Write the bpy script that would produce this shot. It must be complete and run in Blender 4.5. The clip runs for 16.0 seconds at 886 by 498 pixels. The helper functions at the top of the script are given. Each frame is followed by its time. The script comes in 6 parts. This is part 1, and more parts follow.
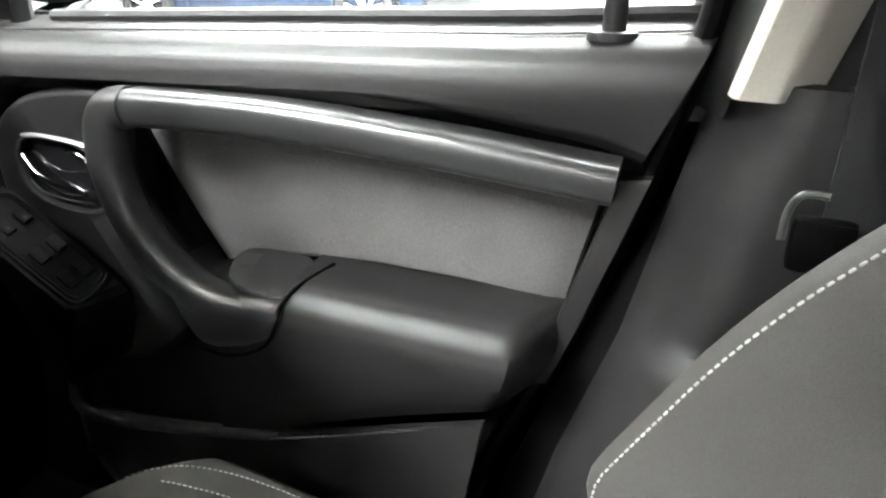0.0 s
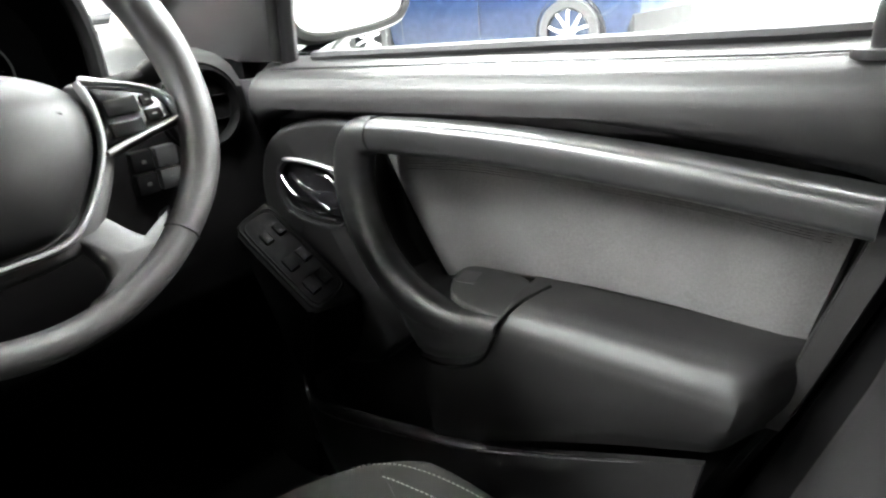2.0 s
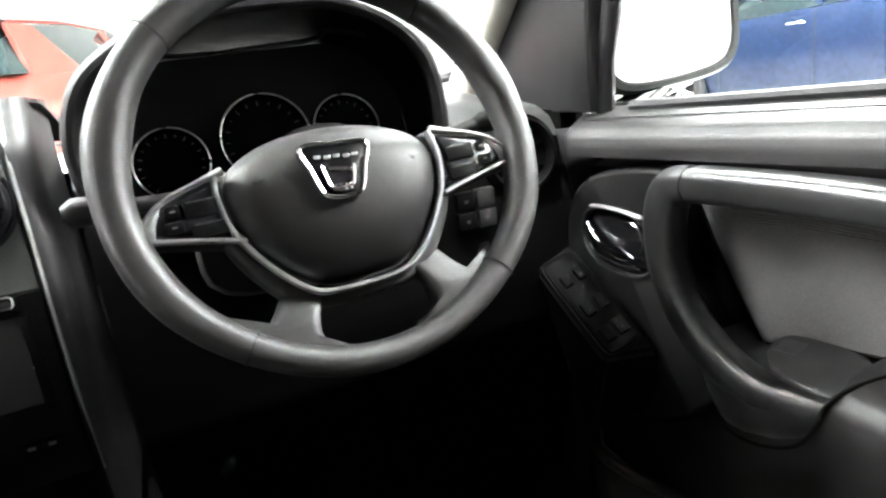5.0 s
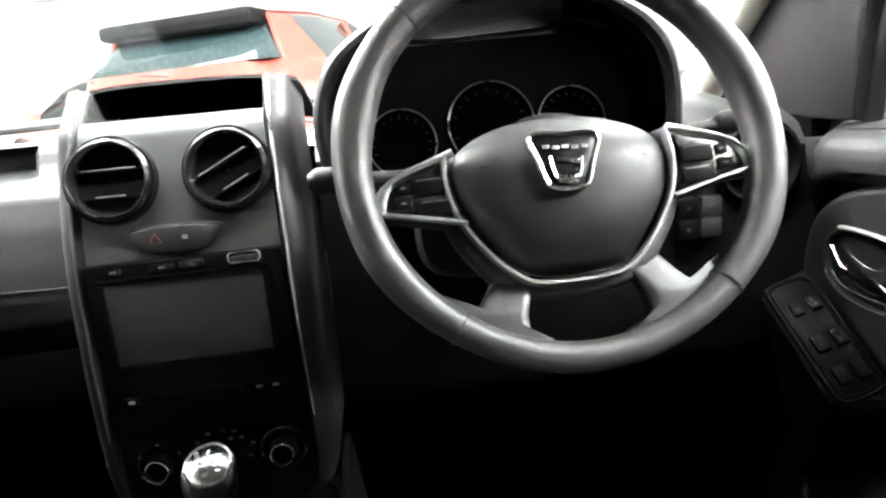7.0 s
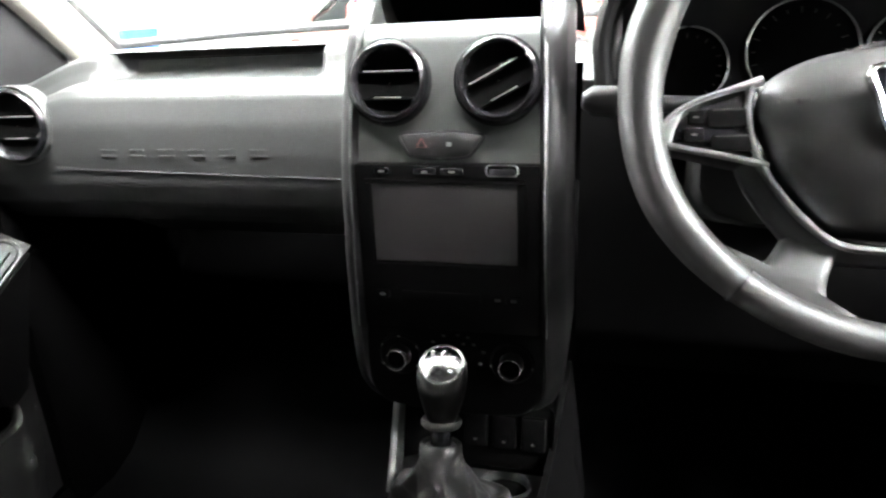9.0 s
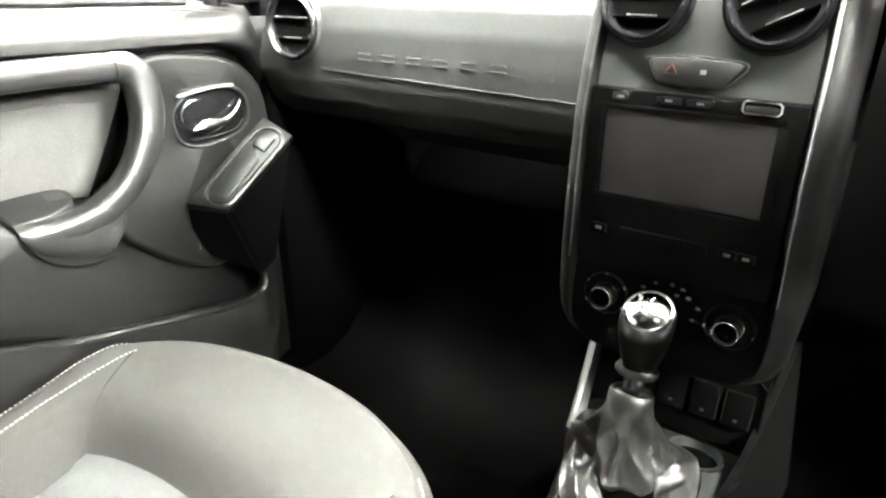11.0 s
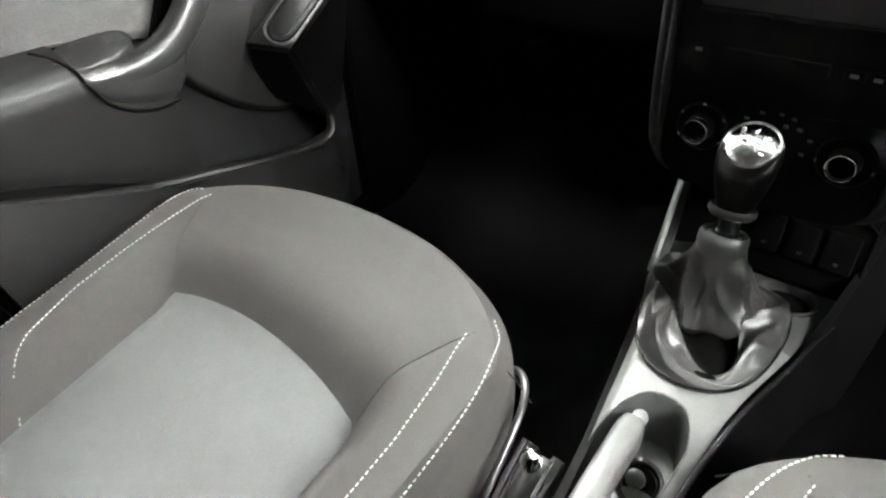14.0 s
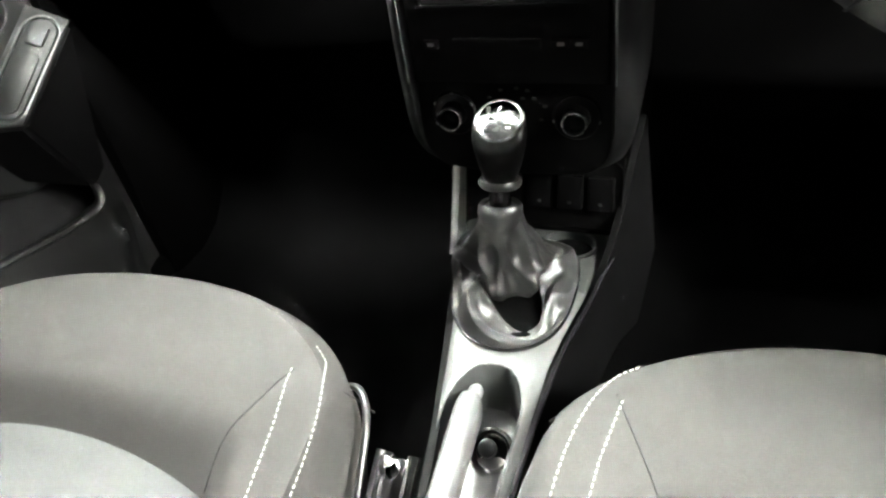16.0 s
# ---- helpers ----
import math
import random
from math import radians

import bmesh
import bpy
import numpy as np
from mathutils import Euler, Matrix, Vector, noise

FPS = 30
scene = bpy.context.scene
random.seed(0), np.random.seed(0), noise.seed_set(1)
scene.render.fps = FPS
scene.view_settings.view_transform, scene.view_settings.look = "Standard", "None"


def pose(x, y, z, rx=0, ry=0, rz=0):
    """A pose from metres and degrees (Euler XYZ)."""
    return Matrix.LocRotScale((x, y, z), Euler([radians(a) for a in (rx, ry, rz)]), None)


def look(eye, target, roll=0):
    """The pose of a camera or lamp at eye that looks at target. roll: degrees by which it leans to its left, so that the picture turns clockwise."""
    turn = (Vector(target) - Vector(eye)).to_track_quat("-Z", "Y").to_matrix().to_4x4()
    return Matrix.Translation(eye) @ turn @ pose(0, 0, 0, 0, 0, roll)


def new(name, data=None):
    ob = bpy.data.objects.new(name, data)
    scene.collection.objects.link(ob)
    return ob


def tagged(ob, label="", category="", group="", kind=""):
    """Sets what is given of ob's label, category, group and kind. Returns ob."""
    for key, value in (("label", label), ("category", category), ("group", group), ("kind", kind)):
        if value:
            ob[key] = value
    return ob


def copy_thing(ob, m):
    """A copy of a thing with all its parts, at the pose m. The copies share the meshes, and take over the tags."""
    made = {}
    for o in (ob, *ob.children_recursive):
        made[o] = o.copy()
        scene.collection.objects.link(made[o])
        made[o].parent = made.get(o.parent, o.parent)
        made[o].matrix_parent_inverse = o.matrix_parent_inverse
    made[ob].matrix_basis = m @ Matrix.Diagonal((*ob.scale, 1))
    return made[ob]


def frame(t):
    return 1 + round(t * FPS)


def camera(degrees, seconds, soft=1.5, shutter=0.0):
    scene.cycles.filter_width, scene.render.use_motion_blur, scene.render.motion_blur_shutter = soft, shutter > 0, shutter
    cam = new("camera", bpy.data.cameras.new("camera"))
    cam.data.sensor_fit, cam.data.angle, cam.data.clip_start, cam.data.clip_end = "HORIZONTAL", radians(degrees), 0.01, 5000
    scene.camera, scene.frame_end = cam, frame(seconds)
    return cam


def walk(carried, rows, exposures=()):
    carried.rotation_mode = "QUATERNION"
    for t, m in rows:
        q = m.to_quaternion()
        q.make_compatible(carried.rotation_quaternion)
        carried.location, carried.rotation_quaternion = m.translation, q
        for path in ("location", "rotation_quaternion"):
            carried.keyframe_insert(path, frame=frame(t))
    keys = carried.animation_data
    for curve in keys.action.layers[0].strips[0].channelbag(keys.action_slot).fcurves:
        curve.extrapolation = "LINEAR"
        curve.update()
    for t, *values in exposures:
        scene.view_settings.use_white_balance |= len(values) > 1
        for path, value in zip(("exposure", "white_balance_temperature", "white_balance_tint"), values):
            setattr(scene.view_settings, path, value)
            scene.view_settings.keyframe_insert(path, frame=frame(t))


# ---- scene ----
cam = camera(69.54, 16.0, soft=2.3, shutter=0.3)
# seconds, x, y, z, yaw (left of ahead), pitch, roll
PATH = [
    (0, 0.2473, 0.1192, 0.8006, -67.447, -24.966, 0.376),
    (0.5, 0.2425, 0.1276, 0.8037, -64.166, -24.912, 0.95),
    (1, 0.2355, 0.1352, 0.8052, -57.597, -24.571, 2.594),
    (1.5, 0.2306, 0.1334, 0.8064, -53.417, -23.815, 4.199),
    (2, 0.2258, 0.1369, 0.8086, -49.027, -22.326, 5.114),
    (2.5, 0.2205, 0.1365, 0.8084, -44.699, -21.085, 5.648),
    (3, 0.2199, 0.1386, 0.81, -41.14, -19.879, 6.226),
    (3.5, 0.2164, 0.1383, 0.8086, -37.578, -18.612, 6.798),
    (6, 0.2037, 0.1466, 0.8088, -13.164, -13.801, 6.503),
    (6.5, 0.1978, 0.1504, 0.8057, -9.363, -13.745, 5.165),
    (7, 0.1944, 0.1554, 0.8063, -5.271, -13.411, 5.421),
    (7.5, 0.1881, 0.163, 0.8021, -0.249, -14.031, 4.113),
    (8, 0.1828, 0.1711, 0.7984, 4.753, -14.974, 3.281),
    (8.5, 0.1741, 0.1684, 0.7981, 9.233, -15.213, 1.914),
    (9, 0.1571, 0.1773, 0.8036, 15.104, -18.895, 2.623),
    (9.2, 0.1612, 0.1797, 0.7882, 19.01, -18.353, 1.235),
    (11.5, 0.1467, 0.1864, 0.7783, 39.972, -24.21, 2.498),
    (11.8, 0.1413, 0.1737, 0.7705, 43.387, -24.048, 2.964),
    (12, 0.1434, 0.1833, 0.7757, 45.656, -25.05, 2.041),
    (12.5, 0.1333, 0.1833, 0.7754, 48.51, -28.55, 0.742),
    (13, 0.1324, 0.1916, 0.7668, 48.998, -31.788, 1.587),
    (13.5, 0.13, 0.1986, 0.7592, 46.966, -35.079, 3.342),
    (14, 0.1327, 0.2056, 0.7558, 43.819, -36.94, 5.133),
    (14.5, 0.1402, 0.2092, 0.7574, 41.895, -37.623, 6.54),
    (15, 0.1439, 0.2119, 0.7616, 36.991, -37.743, 7.742),
    (15.2, 0.1465, 0.2158, 0.7605, 35.042, -38.374, 8.506),
    (15.5, 0.1534, 0.2161, 0.7621, 31.6, -38.584, 9.233),
    (16, 0.1629, 0.2181, 0.7636, 25.123, -38.13, 9.927),
]


def carried_pose(x, y, z, yaw, pitch, roll):
    ry, rp = radians(yaw), radians(pitch)
    ahead = Vector((-math.sin(ry) * math.cos(rp), math.cos(ry) * math.cos(rp), math.sin(rp)))
    return look((x, y, z), Vector((x, y, z)) + ahead, -roll)


walk(cam, [(r[0], carried_pose(*r[1:])) for r in PATH],
     exposures=[(0.0, 3.15, 6500, 10), (1.0, 3.15, 6500, 10), (2.0, 3.07, 6500, 10), (3.5, 2.85, 6500, 10), (6.0, 3.06, 6500, 11), (8.0, 3.26, 6500, 11), (8.5, 3.3, 6500, 11), (9.0, 3.52, 6500, 11), (9.2, 3.65, 6500, 11),
                (11.5, 4.4, 6850, 5), (12.5, 3.88, 6800, 6), (13.0, 3.5, 6700, 8), (13.5, 3.28, 6650, 8), (14.0, 3.2, 6600, 9), (14.5, 3.18, 6600, 9), (15.0, 3.3, 6620, 9), (15.5, 3.45, 6650, 9), (16.0, 3.8, 6700, 7)])

# ---- light: a bright showroom, lit by panels in its ceiling ----
world = bpy.data.worlds.new("world")
scene.world = world
world.use_nodes = True
world.node_tree.nodes["Background"].inputs[0].default_value = (0.9, 0.95, 1.0, 1)
world.node_tree.nodes["Background"].inputs[1].default_value = 0.15


# ---- materials ----
def material(name, color, rough=0.5, metal=0.0, spec=0.5, grain=0.0, grain_size=900.0, blotch=0.12, blotch_size=9.0,
             bump=0.0, coat=0.0, emit=0.0):
    m = bpy.data.materials.new(name)
    m.use_nodes = True
    n, l = m.node_tree.nodes, m.node_tree.links
    b = n["Principled BSDF"]
    b.inputs["Roughness"].default_value = rough
    b.inputs["Metallic"].default_value = metal
    b.inputs["Specular IOR Level"].default_value = spec
    b.inputs["Coat Weight"].default_value = coat
    if emit:
        b.inputs["Emission Color"].default_value = (*color, 1)
        b.inputs["Emission Strength"].default_value = emit
    tc = n.new("ShaderNodeTexCoord")
    big = n.new("ShaderNodeTexNoise")
    big.inputs["Scale"].default_value = blotch_size
    big.inputs["Detail"].default_value = 5
    l.new(tc.outputs["Object"], big.inputs["Vector"])
    fine = n.new("ShaderNodeTexNoise")
    fine.inputs["Scale"].default_value = grain_size
    fine.inputs["Detail"].default_value = 2
    l.new(tc.outputs["Object"], fine.inputs["Vector"])
    mix = n.new("ShaderNodeMix")
    mix.data_type = "RGBA"
    mix.inputs["A"].default_value = (*[c * (1 - blotch) for c in color], 1)
    mix.inputs["B"].default_value = (*[min(1, c * (1 + blotch)) for c in color], 1)
    l.new(big.outputs["Fac"], mix.inputs["Factor"])
    last = mix.outputs["Result"]
    if grain:
        mix2 = n.new("ShaderNodeMix")
        mix2.data_type, mix2.blend_type = "RGBA", "MULTIPLY"
        ramp = n.new("ShaderNodeMapRange")
        ramp.inputs["From Min"].default_value, ramp.inputs["From Max"].default_value = 0.3, 0.7
        ramp.inputs["To Min"].default_value, ramp.inputs["To Max"].default_value = 1 - grain, 1 + grain
        l.new(fine.outputs["Fac"], ramp.inputs["Value"])
        mix2.inputs["Factor"].default_value = 1
        l.new(last, mix2.inputs["A"])
        l.new(ramp.outputs["Result"], mix2.inputs["B"])
        last = mix2.outputs["Result"]
    l.new(last, b.inputs["Base Color"])
    rr = n.new("ShaderNodeMapRange")
    rr.inputs["To Min"].default_value, rr.inputs["To Max"].default_value = max(0, rough - 0.06), min(1, rough + 0.06)
    l.new(big.outputs["Fac"], rr.inputs["Value"])
    l.new(rr.outputs["Result"], b.inputs["Roughness"])
    if bump:
        bp = n.new("ShaderNodeBump")
        bp.inputs["Strength"].default_value = bump
        bp.inputs["Distance"].default_value = 0.0004
        l.new(fine.outputs["Fac"], bp.inputs["Height"])
        l.new(bp.outputs["Normal"], b.inputs["Normal"])
    return m


def weave(m, scale, strength):
    """Adds a fine ribbed weave to a cloth."""
    n, l = m.node_tree.nodes, m.node_tree.links
    tc = n.new("ShaderNodeTexCoord")
    wv = n.new("ShaderNodeTexWave")
    wv.wave_type, wv.bands_direction = "BANDS", "DIAGONAL"
    wv.inputs["Scale"].default_value = scale
    wv.inputs["Distortion"].default_value = 1.5
    l.new(tc.outputs["Object"], wv.inputs["Vector"])
    bp = n.new("ShaderNodeBump")
    bp.inputs["Strength"].default_value = strength
    bp.inputs["Distance"].default_value = 0.0006
    l.new(wv.outputs["Fac"], bp.inputs["Height"])
    l.new(bp.outputs["Normal"], n["Principled BSDF"].inputs["Normal"])
    return m


def glass(name, tint, gloss):
    m = bpy.data.materials.new(name)
    m.use_nodes = True
    n, l = m.node_tree.nodes, m.node_tree.links
    n.remove(n["Principled BSDF"])
    tr, gl, mx = n.new("ShaderNodeBsdfTransparent"), n.new("ShaderNodeBsdfGlossy"), n.new("ShaderNodeMixShader")
    tr.inputs["Color"].default_value = (*tint, 1)
    gl.inputs["Roughness"].default_value = 0.02
    mx.inputs["Fac"].default_value = gloss
    l.new(tr.outputs[0], mx.inputs[1])
    l.new(gl.outputs[0], mx.inputs[2])
    l.new(mx.outputs[0], n["Material Output"].inputs["Surface"])
    return m


PLASTIC = material("grained_black_plastic", (0.0095, 0.0097, 0.0097), 0.45, grain=0.2, bump=0.35, spec=0.45)
PLASTIC_SOFT = material("matt_black_plastic", (0.0065, 0.0065, 0.0068), 0.5, grain=0.15, bump=0.3, spec=0.35)
MATT = material("matt_door_plastic", (0.0086, 0.0087, 0.0087), 0.44, grain=0.25, bump=0.4, spec=0.26)
SATIN = material("satin_dark_paint", (0.0155, 0.0161, 0.0161), 0.30, spec=0.8, blotch=0.08, grain=0.1, bump=0.12)
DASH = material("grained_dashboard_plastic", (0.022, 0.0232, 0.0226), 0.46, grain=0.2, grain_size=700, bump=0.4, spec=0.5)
FASCIA = material("satin_grey_fascia", (0.045, 0.048, 0.046), 0.42, metal=0.3, spec=0.5, blotch=0.06)
SILVER = material("satin_silver_trim", (0.42, 0.43, 0.43), 0.3, metal=0.8, blotch=0.05)
CHROME = material("chrome", (0.75, 0.76, 0.77), 0.08, metal=1.0, blotch=0.03)
KNOB = material("satin_black_knob_plastic", (0.0022, 0.0022, 0.0022), 0.32, grain=0.1, bump=0.1, spec=0.2)
GLOSSBLACK = material("gloss_black_plastic", (0.008, 0.008, 0.009), 0.2, spec=0.5)
SCREEN = material("dark_display_glass", (0.016, 0.0145, 0.015), 0.42, spec=0.4, blotch=0.05)
# flat black for ducts and joints, and for shade filled into hollows
FLATBLACK = material("flat_black_parts_and_shade", (0.002, 0.002, 0.002), 0.8, spec=0.03)
PLATE = material("satin_grey_console_plate", (0.115, 0.118, 0.114), 0.38, metal=0.2, spec=0.5, blotch=0.06)
GRIP = material("grey_grip_plastic", (0.065, 0.065, 0.064), 0.38, spec=0.5, blotch=0.08)
RUBBER = material("black_rubber", (0.012, 0.012, 0.013), 0.6, spec=0.3)
LEATHER = material("black_wheel_leather", (0.024, 0.024, 0.0236), 0.44, grain=0.15, grain_size=1200, bump=0.35, spec=0.5)
GAITER = material("black_gaiter_leather", (0.030, 0.030, 0.0297), 0.33, grain=0.15, grain_size=1100, bump=0.3, spec=0.9)
CLOTH = weave(material("dark_grey_seat_cloth", (0.038, 0.037, 0.035), 0.85, grain=0.25, grain_size=1500, spec=0.25), 420, 0.25)
INSERT = weave(material("grey_ribbed_seat_cloth", (0.083, 0.0855, 0.0855), 0.8, grain=0.2, grain_size=1500, spec=0.25), 500, 0.35)
DOORCLOTH = weave(material("grey_door_cloth", (0.067, 0.067, 0.0655), 0.85, grain=0.22, grain_size=520, blotch=0.22, blotch_size=28, spec=0.2), 450, 0.4)
THREAD = material("white_thread", (0.42, 0.42, 0.40), 0.7, spec=0.3)
# black carpet set darker than its own tone, holding the footwells' deep shade
CARPET = material("shaded_black_carpet", (0.0009, 0.0009, 0.00095), 0.95, grain=0.5, grain_size=600, bump=0.8, spec=0.02)
# near-black plastic, also used where a part's shade goes into its colour
DULL = material("dull_and_shaded_black_plastic", (0.0017, 0.0017, 0.0018), 0.6, grain=0.2, bump=0.3, spec=0.06)
AIRBAG = material("soft_black_airbag_skin", (0.0065, 0.0065, 0.0064), 0.47, grain=0.15, grain_size=1200, bump=0.3, spec=0.32)
HOUSING = material("grey_mirror_housing_plastic", (0.012, 0.012, 0.012), 0.5, spec=0.3)
CAP = material("pressed_chrome_cap", (0.34, 0.34, 0.35), 0.14, metal=1.0, grain=0.3, grain_size=260, bump=1.0, blotch=0.2, blotch_size=160)
IVORY = material("ivory_pillar_trim", (0.44, 0.42, 0.365), 0.6, grain=0.06, bump=0.15)
HEADLINER = material("dimmed_headliner_cloth", (0.13, 0.128, 0.12), 0.9, grain=0.1, spec=0.2)
WEBBING = material("black_belt_webbing", (0.012, 0.012, 0.013), 0.7, grain=0.3, spec=0.3)
STEEL = material("bare_steel", (0.5, 0.5, 0.5), 0.25, metal=1.0)
WHITEMARK = material("pale_grey_marking", (0.12, 0.12, 0.12), 0.5)
GAUGEMARK = material("white_gauge_marking", (0.10, 0.10, 0.10), 0.6)
REDMARK = material("red_marking", (0.12, 0.022, 0.018), 0.5)
BLUEPAINT = material("blue_car_paint", (0.008, 0.015, 0.036), 0.22, spec=0.2, coat=0.0, blotch=0.05)
REDPAINT = material("red_car_paint", (0.20, 0.040, 0.032), 0.3, spec=0.05, coat=0.0, blotch=0.05)
# red paint made pale to carry the veiling glare over the far car
GLARERED = material("glare_paled_red_paint", (0.50, 0.27, 0.24), 0.35, spec=0.02, blotch=0.05)
CARGLASS = material("dark_car_glass", (0.010, 0.017, 0.018), 0.03, spec=0.22)
TYRE = material("tyre_rubber", (0.02, 0.02, 0.021), 0.7)
ALLOY = material("silver_alloy", (0.65, 0.66, 0.67), 0.3, metal=0.6)
# invented grey for the west wall, to weaken light coming from the left
DIMWALL = material("light_damping_wall_grey", (0.45, 0.45, 0.445), 0.75, blotch=0.05, blotch_size=0.6)
WALLPAINT = material("white_wall_paint", (0.82, 0.82, 0.8), 0.7, blotch=0.03, blotch_size=0.6)
FLOORTILE = material("pale_polished_tile", (0.7, 0.7, 0.69), 0.15, blotch=0.05, blotch_size=0.8)
LAMP = material("white_light_panel", (1.0, 0.985, 0.98), 0.5, emit=20.0)
WINDOWGLASS = glass("window_glass", (0.93, 0.96, 0.95), 0.05)
TINTED = glass("tinted_glass", (0.45, 0.47, 0.47), 0.04)
MIRROR = material("mirror_glass", (0.9, 0.9, 0.9), 0.01, metal=1.0, blotch=0.0)


# ---- mesh helpers ----
def part(name, bm, mat, parent=None, label="", sharp=38):
    bmesh.ops.recalc_face_normals(bm, faces=bm.faces[:])
    me = bpy.data.meshes.new(name)
    bm.to_mesh(me)
    bm.free()
    me.materials.append(mat)
    me.shade_smooth()
    me.set_sharp_from_angle(angle=radians(sharp))
    ob = new(name, me)
    if parent is not None:
        ob.parent = parent
    if label:
        ob["label"] = label
    return ob


def thing(name, label, category, group="", at=(0, 0, 0)):
    ob = new(name)
    ob.location = at
    ob.empty_display_size = 0.05
    return tagged(ob, label, category, group)


def curve(points, n=8, closed=False):
    """A smooth line through the points."""
    p = [Vector(q) for q in points]
    k = len(p)
    out = []
    for i in range(k if closed else k - 1):
        a = p[(i - 1) % k] if closed or i > 0 else 2 * p[0] - p[1]
        b, c = p[i], p[(i + 1) % k]
        d = p[(i + 2) % k] if closed or i + 2 < k else 2 * p[-1] - p[-2]
        for j in range(n):
            t = j / n
            out.append(0.5 * ((2 * b) + (c - a) * t + (2 * a - 5 * b + 4 * c - d) * t * t + (3 * b - a - 3 * c + d) * t ** 3))
    if not closed:
        out.append(p[-1].copy())
    return out


def lerp(table, v):
    """Linear look-up in a rising table of (key, value)."""
    if v <= table[0][0]:
        return table[0][1]
    for (a, fa), (b, fb) in zip(table, table[1:]):
        if v <= b:
            return fa + (fb - fa) * (v - a) / (b - a)
    return table[-1][1]


def smooth(a, b, v):
    t = min(1, max(0, (v - a) / (b - a)))
    return t * t * (3 - 2 * t)


def skin(bm, rings, closed_ring=True, caps=True, closed=False):
    vs = [[bm.verts.new(p) for p in r] for r in rings]
    n = len(rings[0])
    pairs = list(zip(vs, vs[1:])) + ([(vs[-1], vs[0])] if closed else [])
    for a, b in pairs:
        for i in range(n if closed_ring else n - 1):
            j = (i + 1) % n
            bm.faces.new((a[i], a[j], b[j], b[i]))
    if caps and closed_ring and not closed:
        bm.faces.new(vs[0][::-1])
        bm.faces.new(vs[-1])
    return bm


def tube(bm, path, ra, rb=None, up=(1, 0, 0), n=14, closed=False, power=2.0):
    """A swept bar along the path: ra across (in the path's plane), rb along up; each a number or one per point."""
    k = len(path)
    path = [Vector(p) for p in path]
    ra = ra if isinstance(ra, (list, tuple)) else [ra] * k
    rb = rb if isinstance(rb, (list, tuple)) else [rb if rb is not None else ra[i] for i in range(k)]
    rings = []
    for i, p in enumerate(path):
        a = path[(i - 1) % k] if closed or i > 0 else p
        b = path[(i + 1) % k] if closed or i < k - 1 else p
        t = (b - a).normalized()
        u = Vector(up)
        u = (u - t * u.dot(t)).normalized()
        s = t.cross(u)
        ring = []
        for j in range(n):
            w = 2 * math.pi * j / n
            c, d = math.cos(w), math.sin(w)
            c = math.copysign(abs(c) ** (2 / power), c)
            d = math.copysign(abs(d) ** (2 / power), d)
            ring.append(p + s * c * ra[i] + u * d * rb[i])
        rings.append(ring)
    return skin(bm, rings, closed=closed)


def sheet(bm, fn, nu, nv, back):
    """A closed slab: the face fn(u, v), u and v from 0 to 1, and its copy moved by the vector back."""
    back = Vector(back)
    f = [[Vector(fn(i / nu, j / nv)) for j in range(nv + 1)] for i in range(nu + 1)]
    a = [[bm.verts.new(p) for p in r] for r in f]
    b = [[bm.verts.new(p + back) for p in r] for r in f]
    for i in range(nu):
        for j in range(nv):
            bm.faces.new((a[i][j], a[i + 1][j], a[i + 1][j + 1], a[i][j + 1]))
            bm.faces.new((b[i][j], b[i][j + 1], b[i + 1][j + 1], b[i + 1][j]))
    for i in range(nu):
        for j in (0, nv):
            bm.faces.new((a[i][j], a[i + 1][j], b[i + 1][j], b[i][j]))
    for j in range(nv):
        for i in (0, nu):
            bm.faces.new((a[i][j], a[i][j + 1], b[i][j + 1], b[i][j]))
    return bm


def slab(bm, outline, out, bevel=0.003, steps=2):
    """A plate with rounded front edges: the outline's points moved by the vector out, slightly inset towards the middle."""
    out = Vector(out)
    pts = [Vector(p) for p in outline]
    mid = sum(pts, Vector()) / len(pts)
    depth = out.length
    bevel = min(bevel, depth)
    rings = [pts, [p + out * (1 - bevel / depth) for p in pts]]
    for s in range(1, steps + 1):
        w = math.pi / 2 * s / steps
        rings.append([p + out * (1 - bevel / depth * (1 - math.sin(w))) + (mid - p).normalized() * bevel * (1 - math.cos(w)) for p in pts])
    return skin(bm, rings)


def block(bm, centre, size, bevel=0.0, m=None, segments=2):
    made = bmesh.ops.create_cube(bm, size=1, matrix=(m or Matrix()) @ Matrix.Translation(centre) @ Matrix.Diagonal((*size, 1)))
    if bevel:
        edges = list({e for v in made["verts"] for e in v.link_edges})
        bmesh.ops.bevel(bm, geom=edges, offset=bevel, segments=segments, affect="EDGES", profile=0.6)
    return bm


def lathe(bm, profile, m, n=32, caps=True):
    """Turns the (radius, height) profile round the z axis of m."""
    rings = [[m @ Vector((r * math.cos(2 * math.pi * j / n), r * math.sin(2 * math.pi * j / n), h)) for j in range(n)] for r, h in profile]
    return skin(bm, rings, caps=caps)


def facing(at, to, up=(0, 0, 1)):
    """A frame at a point whose z axis runs along to, and whose y axis leans towards up."""
    z = Vector(to).normalized()
    x = Vector(up).cross(z).normalized()
    y = z.cross(x)
    return Matrix.Translation(at) @ Matrix((x, y, z)).transposed().to_4x4()


